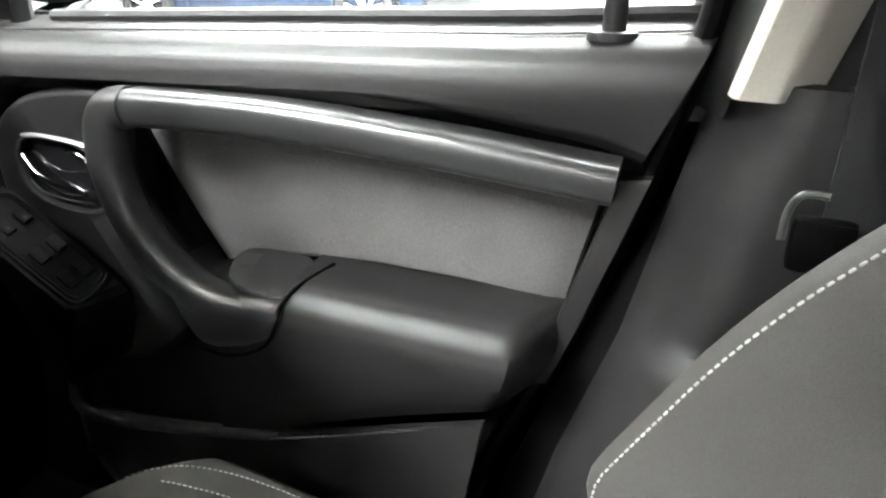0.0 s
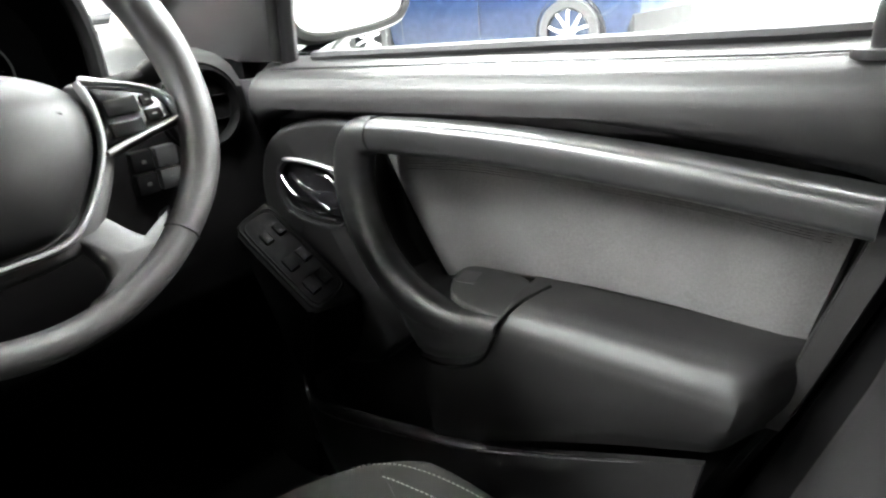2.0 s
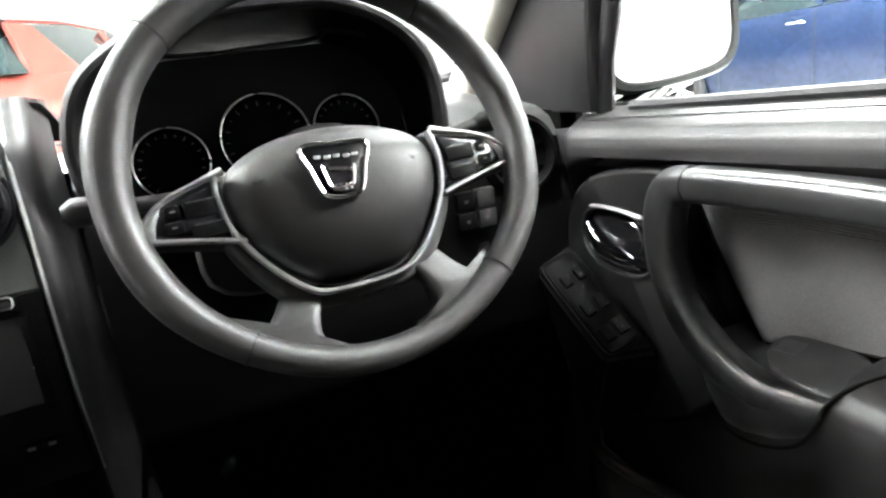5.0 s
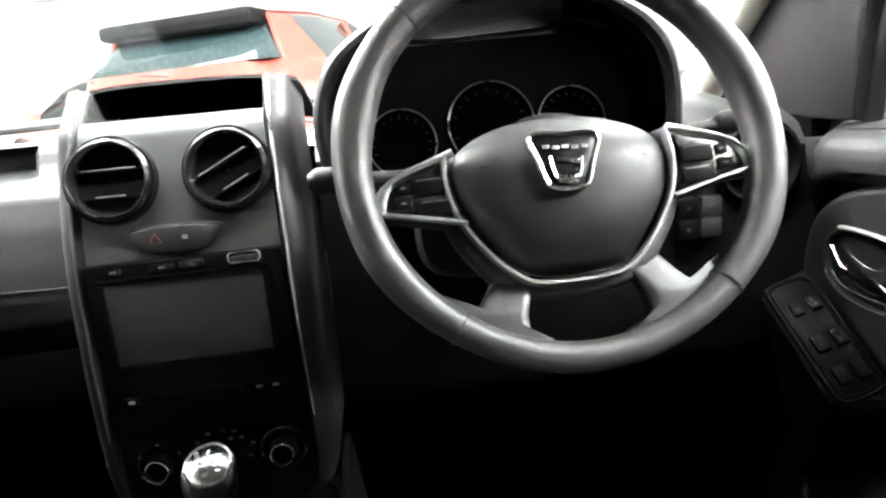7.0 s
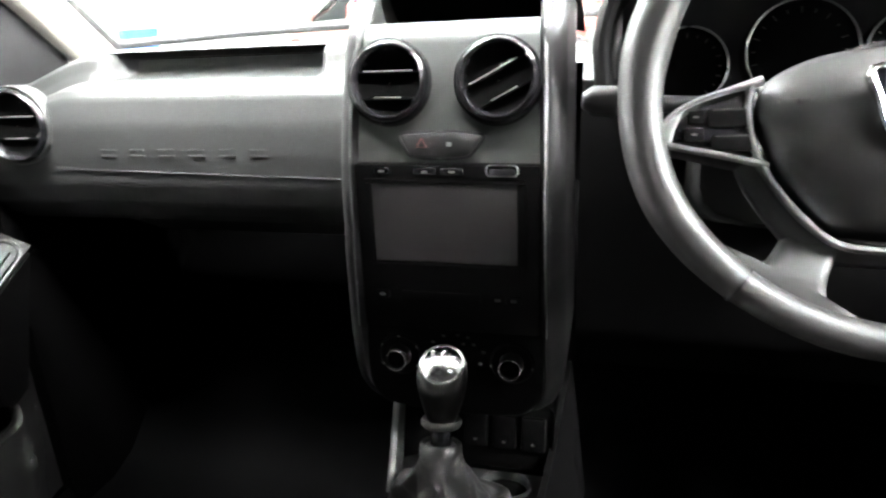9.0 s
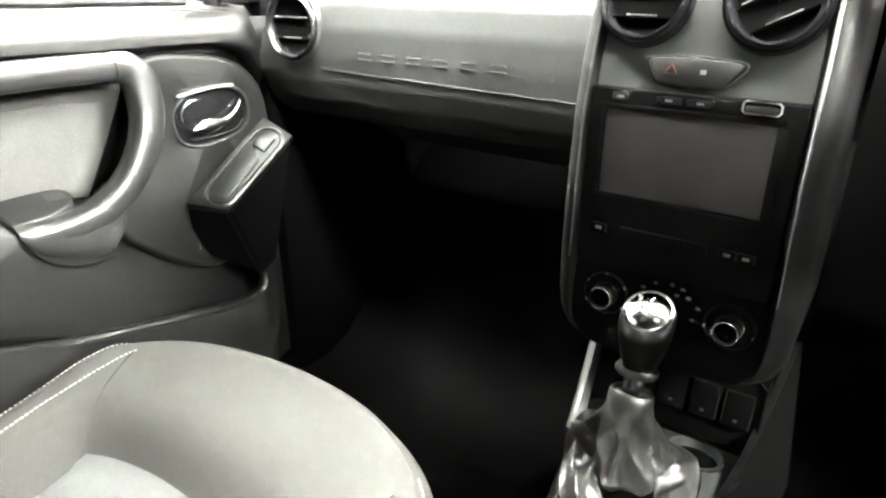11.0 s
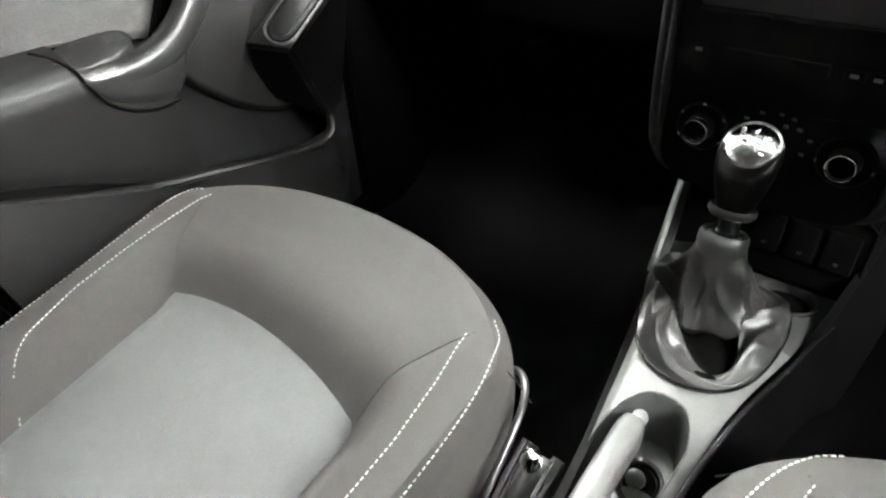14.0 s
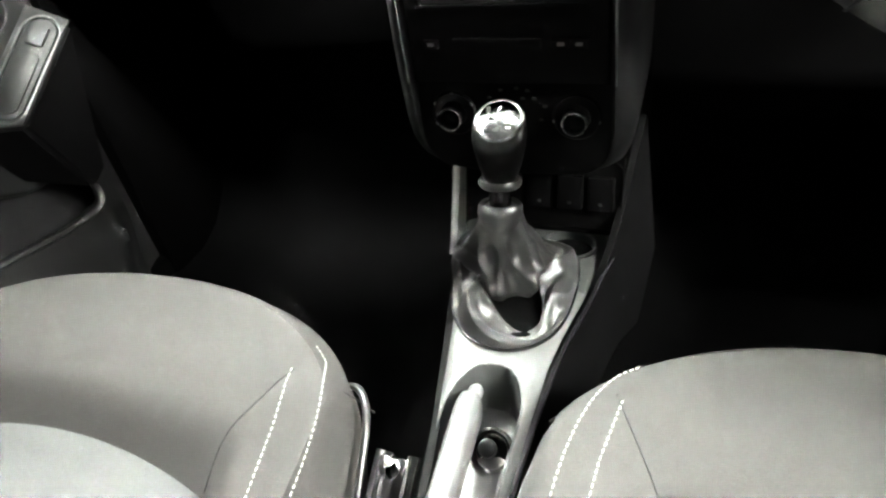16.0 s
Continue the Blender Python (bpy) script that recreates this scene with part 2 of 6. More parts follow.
def stitches(bm, path, size=0.0006, length=0.0038, gap=0.0019, lift=(0, 0, 0.0006)):
    """A row of short thread dashes along a line."""
    lift = Vector(lift)
    d, nxt = 0.0, 0.0
    for a, b in zip(path, path[1:]):
        a, b = Vector(a), Vector(b)
        seg = (b - a).length
        t = (b - a).normalized() if seg else Vector((1, 0, 0))
        while nxt < d + seg:
            p = a + t * (nxt - d) + lift
            tube(bm, [p, p + t * length * 0.15, p + t * length * 0.85, p + t * length], [size * 0.5, size, size, size * 0.5], up=(0.1, 0.2, 1), n=6)
            nxt += length + gap
        d += seg
    return bm


# ---- the showroom round the car ----
GROUND = -0.012
bm = block(bmesh.new(), (-4, 4, GROUND - 0.1), (42, 34, 0.2))
tagged(part("floor", bm, FLOORTILE), "pale polished showroom floor tiles", "floor", kind="structure")
for name, c, s in (("wall_north", (-4, 21.1, 2.2), (42, 0.2, 5.2)), ("wall_south", (-4, -13.1, 2.2), (42, 0.2, 5.2)),
                   ("wall_east", (17.1, 4, 2.2), (0.2, 34, 5.2)), ("wall_west", (-25.1, 4, 2.2), (0.2, 34, 5.2))):
    tagged(part(name, block(bmesh.new(), c, s), DIMWALL if name == "wall_west" else WALLPAINT), "showroom wall, greyed to dim the light from the left" if name == "wall_west" else "plain white painted showroom wall", "wall", kind="structure")
tagged(part("ceiling", block(bmesh.new(), (-4, 4, 4.6), (42, 34, 0.2)), WALLPAINT), "white showroom ceiling", "ceiling", kind="structure")


def ceiling_light(at):
    t = thing("ceiling_light", "flat white light panel set in the ceiling", "lamp", "ceiling light panels", at)
    bm = bmesh.new()
    for c, s in (((0, 0.92, 0), (3.7, 0.06, 0.06)), ((0, -0.92, 0), (3.7, 0.06, 0.06)), ((1.82, 0, 0), (0.06, 1.78, 0.06)), ((-1.82, 0, 0), (0.06, 1.78, 0.06))):
        block(bm, c, s, 0.006)
    part("frame", bm, WALLPAINT, t)
    part("diffuser", block(bmesh.new(), (0, 0, 0.005), (3.58, 1.78, 0.03)), LAMP, t)
    return t


# panels, out of view and placed for the light they give, hang ahead of the car, to its right and behind it, and in a
# row at the hall's far left
first = ceiling_light((-3.3, 3.3, 4.47))
for x, y in ((-0.2, -0.9), (4.8, 3.7), (5.1, -0.6), (9.7, -0.6), (9.7, 3.8)):
    copy_thing(first, pose(x, y, 4.47))
# row added at the far left to lift the driver's door cloth
for j in range(3):
    copy_thing(first, pose(-18.4, -0.6 + 4.4 * j, 4.47))


# ---- the car's shell ----
def panel(bm, a, b, c, d, back):
    return sheet(bm, lambda u, v: Vector(a) * (1 - u) * (1 - v) + Vector(b) * u * (1 - v) + Vector(c) * u * v + Vector(d) * (1 - u) * v, 6, 6, back)


def carpet_height(x, y):
    z = 0.02 + 0.14 * math.exp(-(x / 0.17) ** 4)
    z += 0.38 * smooth(1.0, 1.42, y)
    return z + 0.008 * noise.noise((x * 6, y * 6, 0))


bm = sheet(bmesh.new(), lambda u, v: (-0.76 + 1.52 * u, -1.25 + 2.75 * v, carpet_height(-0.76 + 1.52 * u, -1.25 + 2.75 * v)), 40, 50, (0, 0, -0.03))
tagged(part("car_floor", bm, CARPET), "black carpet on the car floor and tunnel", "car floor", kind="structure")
# headliner is out of view; its grey is kept dark to cut fill light
bm = sheet(bmesh.new(), lambda u, v: (-0.66 + 1.32 * u, -1.25 + 1.87 * v, 1.30 - 0.05 * (2 * u - 1) ** 4 - 0.06 * (2 * v - 1) ** 4), 16, 16, (0, 0, 0.04))
tagged(part("headliner", bm, HEADLINER), "grey cloth headliner of the car, unseen, darkened to cut fill light", "headliner", kind="structure")
for s, nm in ((1, "body_side_right"), (-1, "body_side_left")):
    side = nm.split("_")[-1]
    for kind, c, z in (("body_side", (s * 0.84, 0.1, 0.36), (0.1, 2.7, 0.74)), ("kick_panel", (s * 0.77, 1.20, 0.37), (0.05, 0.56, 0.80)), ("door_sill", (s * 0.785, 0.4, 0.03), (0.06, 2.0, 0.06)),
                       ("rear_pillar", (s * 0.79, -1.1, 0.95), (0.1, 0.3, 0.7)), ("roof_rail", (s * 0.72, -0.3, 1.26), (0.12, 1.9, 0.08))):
        # lined in the shade-darkened carpet colour, so the footwells stay black
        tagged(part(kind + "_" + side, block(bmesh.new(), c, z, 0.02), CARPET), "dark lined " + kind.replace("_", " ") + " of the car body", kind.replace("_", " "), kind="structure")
bm = bmesh.new()
block(bm, (0, -1.27, 0.35), (1.6, 0.08, 0.75), 0.02)
block(bm, (0, -1.27, 1.23), (1.4, 0.08, 0.10), 0.02)
tagged(part("tailgate_wall", bm, PLASTIC_SOFT), "dark lower tailgate lining", "tailgate", kind="structure")
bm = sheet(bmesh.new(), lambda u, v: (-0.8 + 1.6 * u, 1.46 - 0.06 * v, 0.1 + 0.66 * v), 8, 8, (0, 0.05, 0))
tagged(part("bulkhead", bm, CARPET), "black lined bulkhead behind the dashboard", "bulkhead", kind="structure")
# glass behind the front seats, its tint added to cut light from the rear
g = tagged(part("rear_window", panel(bmesh.new(), (-0.78, -1.27, 0.72), (0.78, -1.27, 0.72), (0.66, -1.25, 1.20), (-0.66, -1.25, 1.20), (0, -0.005, 0)), TINTED), "rear window with a tint added to cut light", "window", kind="structure")
for s in (1, -1):
    tagged(part("rear_side_window_" + ("right" if s > 0 else "left"), panel(bmesh.new(), (s * 0.80, -1.24, 0.72), (s * 0.80, 0.02, 0.72), (s * 0.70, 0.02, 1.24), (s * 0.70, -1.24, 1.24), (s * 0.005, 0, 0)), TINTED), "rear side window with a tint added to cut light", "window", kind="structure")
# cowl and bonnet under the windscreen
bm = sheet(bmesh.new(), lambda u, v: (-0.8 + 1.6 * u, 1.30 + 1.0 * v, 0.775 - 0.03 * (2 * u - 1) ** 2 - 0.06 * v), 12, 8, (0, 0, -0.03))
tagged(part("bonnet", bm, material("white_bonnet_paint", (0.75, 0.75, 0.74), 0.2, coat=1.0, blotch=0.03)), "pale painted bonnet ahead of the windscreen", "bonnet", kind="structure")
bm = sheet(bmesh.new(), lambda u, v: ((-0.74 + 1.48 * u) * (1 - 0.14 * v), 1.33 - 0.10 * (2 * u - 1) ** 2 - 0.76 * v, 0.80 + 0.47 * v), 14, 10, (0, 0.004, 0.003))
ws = tagged(part("windscreen", bm, WINDOWGLASS), "clear curved windscreen glass", "windscreen", kind="structure")
ws.visible_shadow = False
half = [(0.80, 1.13, 0.860), (0.775, 1.18, 0.830), (0.735, 1.235, 0.806), (0.66, 1.26, 0.808), (0.50, 1.28, 0.815), (0.30, 1.30, 0.820), (0.0, 1.31, 0.822)]
bm = tube(bmesh.new(), curve([(-x, y, z) for x, y, z in half] + [(x, y, z) for x, y, z in half[-2::-1]], 5), 0.007, 0.010, up=(0, 1, 0.6), n=8)
tagged(part("windscreen_trim", bm, RUBBER), "black rubber seal along the windscreen's foot", "trim", kind="structure")
for i, (x0, x1) in enumerate(((-0.52, 0.05), (0.02, 0.58))):
    t = thing("windscreen_wiper", "black wiper resting at the foot of the windscreen", "wiper", "wipers")
    yy = lambda x: 1.34 - 0.10 * (x / 0.74) ** 2
    part("blade", tube(bmesh.new(), curve([(x0 + (x1 - x0) * k / 6, yy(x0 + (x1 - x0) * k / 6), 0.815 + 0.012 * math.sin(k / 6 * 3.1)) for k in range(7)], 3), 0.003, 0.005, up=(0, 0, 1), n=8), RUBBER, t)
    xm = (x0 + x1) / 2
    part("arm", tube(bmesh.new(), curve([(x1 + 0.05, 1.40, 0.78), (x1 - 0.1, 1.37, 0.815), (xm, yy(xm) + 0.012, 0.828)], 6), 0.004, 0.004, up=(0, 0, 1), n=8), RUBBER, t)

for s in (1, -1):
    # A pillar: ivory trim from the dashboard's corner up to the roof
    t = thing("a_pillar_trim", "ivory plastic trim on the windscreen pillar", "pillar trim", "windscreen pillar trims")
    path = curve([(s * 0.735, 1.20, 0.76), (s * 0.725, 1.05, 0.88), (s * 0.70, 0.86, 1.02), (s * 0.66, 0.62, 1.20), (s * 0.64, 0.50, 1.27)], 6)
    part("cover", tube(bmesh.new(), path, 0.034, 0.028, up=(1, 0, 0), n=16, power=2.8), IVORY, t)
    path = [p + Vector((s * 0.02, 0.045, 0.01)) for p in path]
    part("outer_pillar", tube(bmesh.new(), path, 0.03, 0.03, up=(1, 0, 0), n=12), RUBBER, t)


# ---- doors ----
SILL = [(0.12, 0.750), (0.26, 0.743), (0.47, 0.738), (0.85, 0.727), (1.0, 0.722)]
ARC = [(0.12, 0.640), (0.177, 0.657), (0.304, 0.674), (0.41, 0.686), (0.50, 0.692), (0.589, 0.694), (0.66, 0.693), (0.723, 0.689), (0.80, 0.677), (0.862, 0.661), (0.93, 0.62)]
REAR = [(0.05, 0.33), (0.283, 0.275), (0.40, 0.235), (0.515, 0.193), (0.646, 0.140), (0.75, 0.118)]


def car_door(s, label):
    t = thing("front_door", label, "door", "front doors")

    def P(x, y, z):
        return (s * x, y, z)

    back = (s * 0.025, 0, 0)

    # upper panel rolling over from the window sill
    prof = [(0.785, 0.010, 0), (0.768, 0.006, 0), (0.752, 0.003, 0), (0.744, 0.0, 0), (0.732, -0.003, 0), (0.722, -0.009, 0), (0.714, -0.019, 0), (0.711, -0.031, 0),
            (0.711, -0.044, 0), (0.713, 0.0, 0.35), (0.718, 0, 0.7), (0.728, 0, 0.93), (0.736, 0, 1.0), (0.75, 0, 1.02)]

    def upper(u, v):
        y = 0.118 + (0.93 - 0.118) * u
        k = v * (len(prof) - 1)
        i = min(int(k), len(prof) - 2)
        f = k - i
        zs, za = lerp(SILL, y), lerp(ARC, y) + 0.007 * smooth(0.90, 0.75, y)
        pts = []
        for x, dz, w in (prof[i], prof[i + 1]):
            z = zs + dz if w == 0 else (zs - 0.044) * (1 - w) + za * w
            pts.append((x, z))
        x, z = pts[0][0] * (1 - f) + pts[1][0] * f, pts[0][1] * (1 - f) + pts[1][1] * f
        x += 0.045 * smooth(0.85, 0.93, y) ** 1.5
        z -= 0.03 * smooth(0.86, 0.93, y) * smooth(0.2, 0.6, v)
        yy = y
        if u < 0.02:
            yy = max(y, lerp(REAR, z))
        yy = yy + max(0, lerp(REAR, z) - 0.118) * (1 - smooth(0.0, 0.25, u))
        return P(x, yy, z)
    part("upper_panel", sheet(bmesh.new(), upper, 44, 39, back), PLASTIC, t)
    # crease line along the sill
    part("sill_seam", tube(bmesh.new(), [P(0.7405, y, lerp(SILL, y) + 0.0008) for y in [0.13 + 0.06 * i for i in range(13)]], 0.0011, n=6), RUBBER, t)

    # the card behind all
    def card(u, v):
        z = 0.06 + (0.66 - 0.06) * v
        y0 = lerp(REAR, z) + 0.004
        y = y0 + (0.93 - y0) * u
        return P(0.752 + 0.02 * smooth(0.84, 0.93, y), y, min(z, lerp(ARC, y) + 0.012))
    part("door_card", sheet(bmesh.new(), card, 24, 24, back), PLASTIC_SOFT, t)

    # black strip under the upper panel's edge, painted as the gap's shade
    part("panel_gap_shade", sheet(bmesh.new(), lambda u, v: P(0.7455, 0.155 + 0.70 * u, lerp(ARC, 0.155 + 0.70 * u) - 0.022 + 0.031 * v), 30, 3, (s * 0.004, 0, 0)), FLATBLACK, t)
    # rear frame strip beside the cloth
    part("edge_strip", slab(bmesh.new(), [P(0.752, y, z) for y, z in ((0.171, 0.644), (0.148, 0.647), (0.190, 0.510), (0.215, 0.44), (0.232, 0.44), (0.208, 0.522))][::-1], (-s * 0.03, 0, 0), 0.004), MATT, t)

    # cloth inset
    rows = 20
    top = [(0.184, 0.622), (0.30, 0.638), (0.416, 0.645), (0.55, 0.648), (0.67, 0.640)]
    low = [(0.205, 0.516), (0.30, 0.521), (0.394, 0.521), (0.455, 0.517), (0.523, 0.508), (0.60, 0.486)]

    def cloth(u, v):
        yt, yl = 0.184 + (0.668 - 0.184) * u, 0.208 + (0.585 - 0.208) * u
        zt, zl = lerp(top, yt), lerp(low, yl)
        y, z = yl + (yt - yl) * v, zl + (zt - zl) * v
        e = min(u, 1 - u, v, 1 - v)
        return P(0.747 - 0.008 * smooth(0, 0.06, e) - 0.003 * math.sin(math.pi * v), y, z)
    rim_ = [(k / 24, 0) for k in range(24)] + [(1, k / 10) for k in range(10)] + [(1 - k / 24, 1) for k in range(24)] + [(0, 1 - k / 10) for k in range(10)]
    part("cloth_joint", tube(bmesh.new(), [Vector(cloth(u, v)) + Vector((-s * 0.001, 0, 0)) for u, v in rim_], 0.0022, n=6, closed=True), FLATBLACK, t)
    part("cloth_inset", sheet(bmesh.new(), cloth, 40, rows, (s * 0.01, 0, 0)), DOORCLOTH, t, "grey woven cloth inset")
    for i in range(6):
        part("cloth_rib", tube(bmesh.new(), [Vector(cloth(0.03 + 0.94 * k / 24, 0.95 - 0.020 * i)) + Vector((-s * 0.0004, 0, 0)) for k in range(25)], 0.0009, n=6), DOORCLOTH, t)
    # black wedge ahead of the cloth, standing in for shade behind the grab handle
    part("handle_shade", slab(bmesh.new(), [P(0.76, y, z) for y, z in ((0.668, 0.645), (0.69, 0.655), (0.70, 0.60), (0.62, 0.49), (0.57, 0.47), (0.585, 0.492), (0.64, 0.575))], (-s * 0.012, 0, 0), 0.002), FLATBLACK, t)

    # armrest bar and grab handle
    bar = curve([P(0.712, 0.172, 0.6455), P(0.709, 0.23, 0.652), P(0.705, 0.32, 0.661), P(0.702, 0.44, 0.669), P(0.70, 0.54, 0.6705), P(0.699, 0.622, 0.669)], 6)
    k = len(bar)
    part("armrest_bar", tube(bmesh.new(), bar, [0.0165 + 0.0015 * i / k for i in range(k)], 0.021, up=(1, 0, 0), n=24, power=3.4), SATIN, t)
    part("bar_joint", tube(bmesh.new(), [Vector(P(0.699, 0.626, 0.669)) + Vector((s * 0.0215 * math.cos(w), 0, 0.0195 * math.sin(w))) for w in [2 * math.pi * i / 28 for i in range(28)]], 0.0008, n=6, closed=True), RUBBER, t)
    grab = curve([P(0.699, 0.622, 0.669), P(0.698, 0.648, 0.664), P(0.695, 0.661, 0.645), P(0.690, 0.661, 0.606), P(0.684, 0.645, 0.566), P(0.679, 0.6175, 0.529), P(0.676, 0.581, 0.501), P(0.675, 0.549, 0.488), P(0.676, 0.514, 0.484), P(0.680, 0.484, 0.486), P(0.690, 0.470, 0.488)], 6)
    k = len(grab)
    wid = [lerp([(0, 0.0190), (0.10, 0.0215), (0.20, 0.0235), (0.30, 0.0225), (0.42, 0.0205), (0.52, 0.0195), (0.64, 0.0195), (0.74, 0.0180), (0.84, 0.0150), (0.94, 0.0120), (1, 0.0100)], i / (k - 1)) for i in range(k)]
    part("grab_handle", tube(bmesh.new(), grab, wid, 0.019, up=(1, 0, 0), n=24, power=2.6), SATIN, t, "satin dark grab handle")
    # pod under the handle's lower end
    rings = []
    for i in range(25):
        y = 0.458 + 0.152 * i / 24
        lo = lerp([(0.458, 0.488), (0.466, 0.470), (0.48, 0.455), (0.505, 0.440), (0.54, 0.430), (0.565, 0.431), (0.585, 0.450), (0.61, 0.515)], y)
        hi = lerp([(0.458, 0.506), (0.50, 0.502), (0.538, 0.496), (0.56, 0.492), (0.585, 0.495), (0.61, 0.510)], y)
        lo = min(lo, hi - 0.012)
        xi = 0.6575 + 0.012 * smooth(0.55, 0.61, y)
        mid = hi - min(0.018, (hi - lo) * 0.45)
        sec = [(0.748, hi - 0.002), (0.71, hi), (xi + 0.022, hi)] + [(xi + 0.020 * (1 - math.sin(w)), mid + (hi - mid) * math.cos(w)) for w in (0.3, 0.6, 0.9, 1.2, 1.5)]
        sec += [(xi + 0.002, mid * 0.5 + lo * 0.5), (xi + 0.006, mid * 0.2 + lo * 0.8), (xi + 0.014, lo + 0.002), (xi + 0.026, lo), (0.748, lo)]
        rings.append([P(x, y, z) for x, z in sec])
    part("handle_pod", skin(bmesh.new(), rings), SATIN, t, "", 60)
    seam = [(0.724, 0.432, 0.5245), (0.69, 0.446, 0.518), (0.668, 0.456, 0.505), (0.6605, 0.462, 0.484), (0.6615, 0.474, 0.462), (0.663, 0.49, 0.447), (0.664, 0.515, 0.435), (0.664, 0.54, 0.430), (0.666, 0.565, 0.431)]
    part("pod_seam", tube(bmesh.new(), curve([P(*q) for q in seam], 5), 0.0019, n=8), FLATBLACK, t)
    # cup lid on the armrest
    lid = curve([(0.676, 0.452), (0.676, 0.50), (0.69, 0.535), (0.72, 0.548), (0.738, 0.535), (0.738, 0.47), (0.70, 0.440)], 4, True)
    part("cup_lid", slab(bmesh.new(), [P(p[0], p[1], 0.494 + 0.22 * (p[0] - 0.676)) for p in lid], (0, 0, 0.012), 0.003, 3), PLASTIC, t)
    part("lid_joint", tube(bmesh.new(), [P(p[0], p[1], 0.503 + 0.22 * (p[0] - 0.676)) for p in lid[len(lid) * 5 // 14:len(lid) * 13 // 14]], 0.0014, n=6), FLATBLACK, t)
    part("lid_tab", slab(bmesh.new(), [P(x, y, 0.5068 + 0.22 * (x - 0.676)) for x, y in ((0.705, 0.540), (0.725, 0.541), (0.728, 0.520), (0.708, 0.517))], (0, 0, -0.0005), 0.0002), SATIN, t)

    # armrest body
    ap = [(0.752, 0.524), (0.735, 0.524), (0.712, 0.523), (0.692, 0.519), (0.677, 0.511), (0.668, 0.499), (0.664, 0.484), (0.664, 0.46), (0.667, 0.42), (0.672, 0.385), (0.68, 0.362), (0.70, 0.352), (0.752, 0.35)]

    def arm(u, v):
        y = 0.200 + (0.565 - 0.200) * u
        kk = v * (len(ap) - 1)
        i = min(int(kk), len(ap) - 2)
        f = kk - i
        x, z = ap[i][0] * (1 - f) + ap[i + 1][0] * f, ap[i][1] * (1 - f) + ap[i + 1][1] * f
        low = smooth(0.50, 0.36, z)
        z += low * (0.35 + 0.065 - 0.39 * (y - 0.25) - 0.352)
        z = min(z, 0.524 - 0.05 * smooth(0.455, 0.475, y))
        r = 1 - smooth(0.200, 0.235, y)
        x += (0.752 - x) * r * 0.75
        z -= 0.004 * r
        y += 0.06 * smooth(0.50, 0.34, z) * (1 - u)
        return P(x, y, z)
    part("armrest", sheet(bmesh.new(), arm, 40, 36, (s * 0.01, 0, 0)), MATT, t)

    # release panel ahead of the handle, with its recess and lever
    rp = curve([(0.60, 0.47), (0.612, 0.425), (0.640, 0.395), (0.70, 0.348), (0.78, 0.325), (0.86, 0.38), (0.888, 0.50), (0.895, 0.57), (0.875, 0.625), (0.83, 0.656), (0.76, 0.672), (0.69, 0.672), (0.665, 0.63), (0.66, 0.56)], 4, True)
    dish = (0.784, 0.574)

    def hole(y, z, k=1.0):
        """The dish's edge in the direction of (y, z), drawn in by k."""
        a = math.atan2(z - dish[1], y - dish[0]) - radians(4)
        r = k / ((abs(math.cos(a)) / 0.066) ** 2.7 + (abs(math.sin(a)) / 0.041) ** 2.7) ** (1 / 2.7)
        return dish[0] + r * math.cos(a + radians(4)), dish[1] + r * math.sin(a + radians(4))
    mid = Vector((0.76, 0.52, 0))
    face = [[P(x, mid.x + (p[0] - mid.x) * k, mid.y + (p[1] - mid.y) * k) for p in rp] for x, k in ((0.755, 1.0), (0.732, 1.0), (0.7265, 0.985), (0.7235, 0.962), (0.723, 0.94))]
    face += [[P(x, *hole(p[0], p[1], k)) for p in rp] for x, k in ((0.723, 1.05), (0.724, 1.02), (0.727, 1.0), (0.733, 0.985))]
    part("release_panel", skin(bmesh.new(), face, caps=False), MATT, t)
    edge_ring = [(dish[0] + 0.1 * math.cos(a), dish[1] + 0.1 * math.sin(a)) for a in [2 * math.pi * i / 44 for i in range(44)]]
    part("release_cup", skin(bmesh.new(), [[P(x, *hole(*q, k)) for q in edge_ring] for x, k in ((0.729, 1.0), (0.738, 0.94), (0.744, 0.82), (0.746, 0.6), (0.746, 0.02))]), GLOSSBLACK, t, "", 60)
    part("release_bezel", tube(bmesh.new(), [P(0.7225, *hole(*q, 1.03)) for q in edge_ring], 0.0026, 0.0030, up=(1, 0, 0), n=8, closed=True), RUBBER, t)
    part("release_rim", tube(bmesh.new(), curve([P(0.7205, 0.729, 0.6125), P(0.7195, 0.765, 0.6165), P(0.7195, 0.800, 0.6180), P(0.7205, 0.829, 0.6165)], 5), [0.0016] + [0.0028] * 14 + [0.0016], 0.0034, up=(1, 0, 0), n=10), SILVER, t, "satin silver upper lip")
    part("dish_line", tube(bmesh.new(), curve([P(0.7235, 0.745, 0.5435), P(0.7235, 0.790, 0.5430), P(0.7235, 0.826, 0.5480), P(0.7240, 0.842, 0.5600)], 5), 0.0009, n=6), FASCIA, t)
    # lever: a blade that curls from the dish's front end to a blunt pull
    blade = curve([P(0.722, 0.840, 0.592), P(0.7195, 0.826, 0.576), P(0.7175, 0.806, 0.5655), P(0.7160, 0.784, 0.5620), P(0.7155, 0.764, 0.5615), P(0.7165, 0.745, 0.5590)], 6)
    k = len(blade)
    lv = part("release_lever", tube(bmesh.new(), blade, [lerp([(0, 0.0015), (0.25, 0.0032), (0.45, 0.0050), (0.62, 0.0105), (0.80, 0.0105), (1, 0.0030)], i / (k - 1)) for i in range(k)], 0.0030, up=(1, 0, 0.35), n=12), CHROME, t, "chrome release lever")
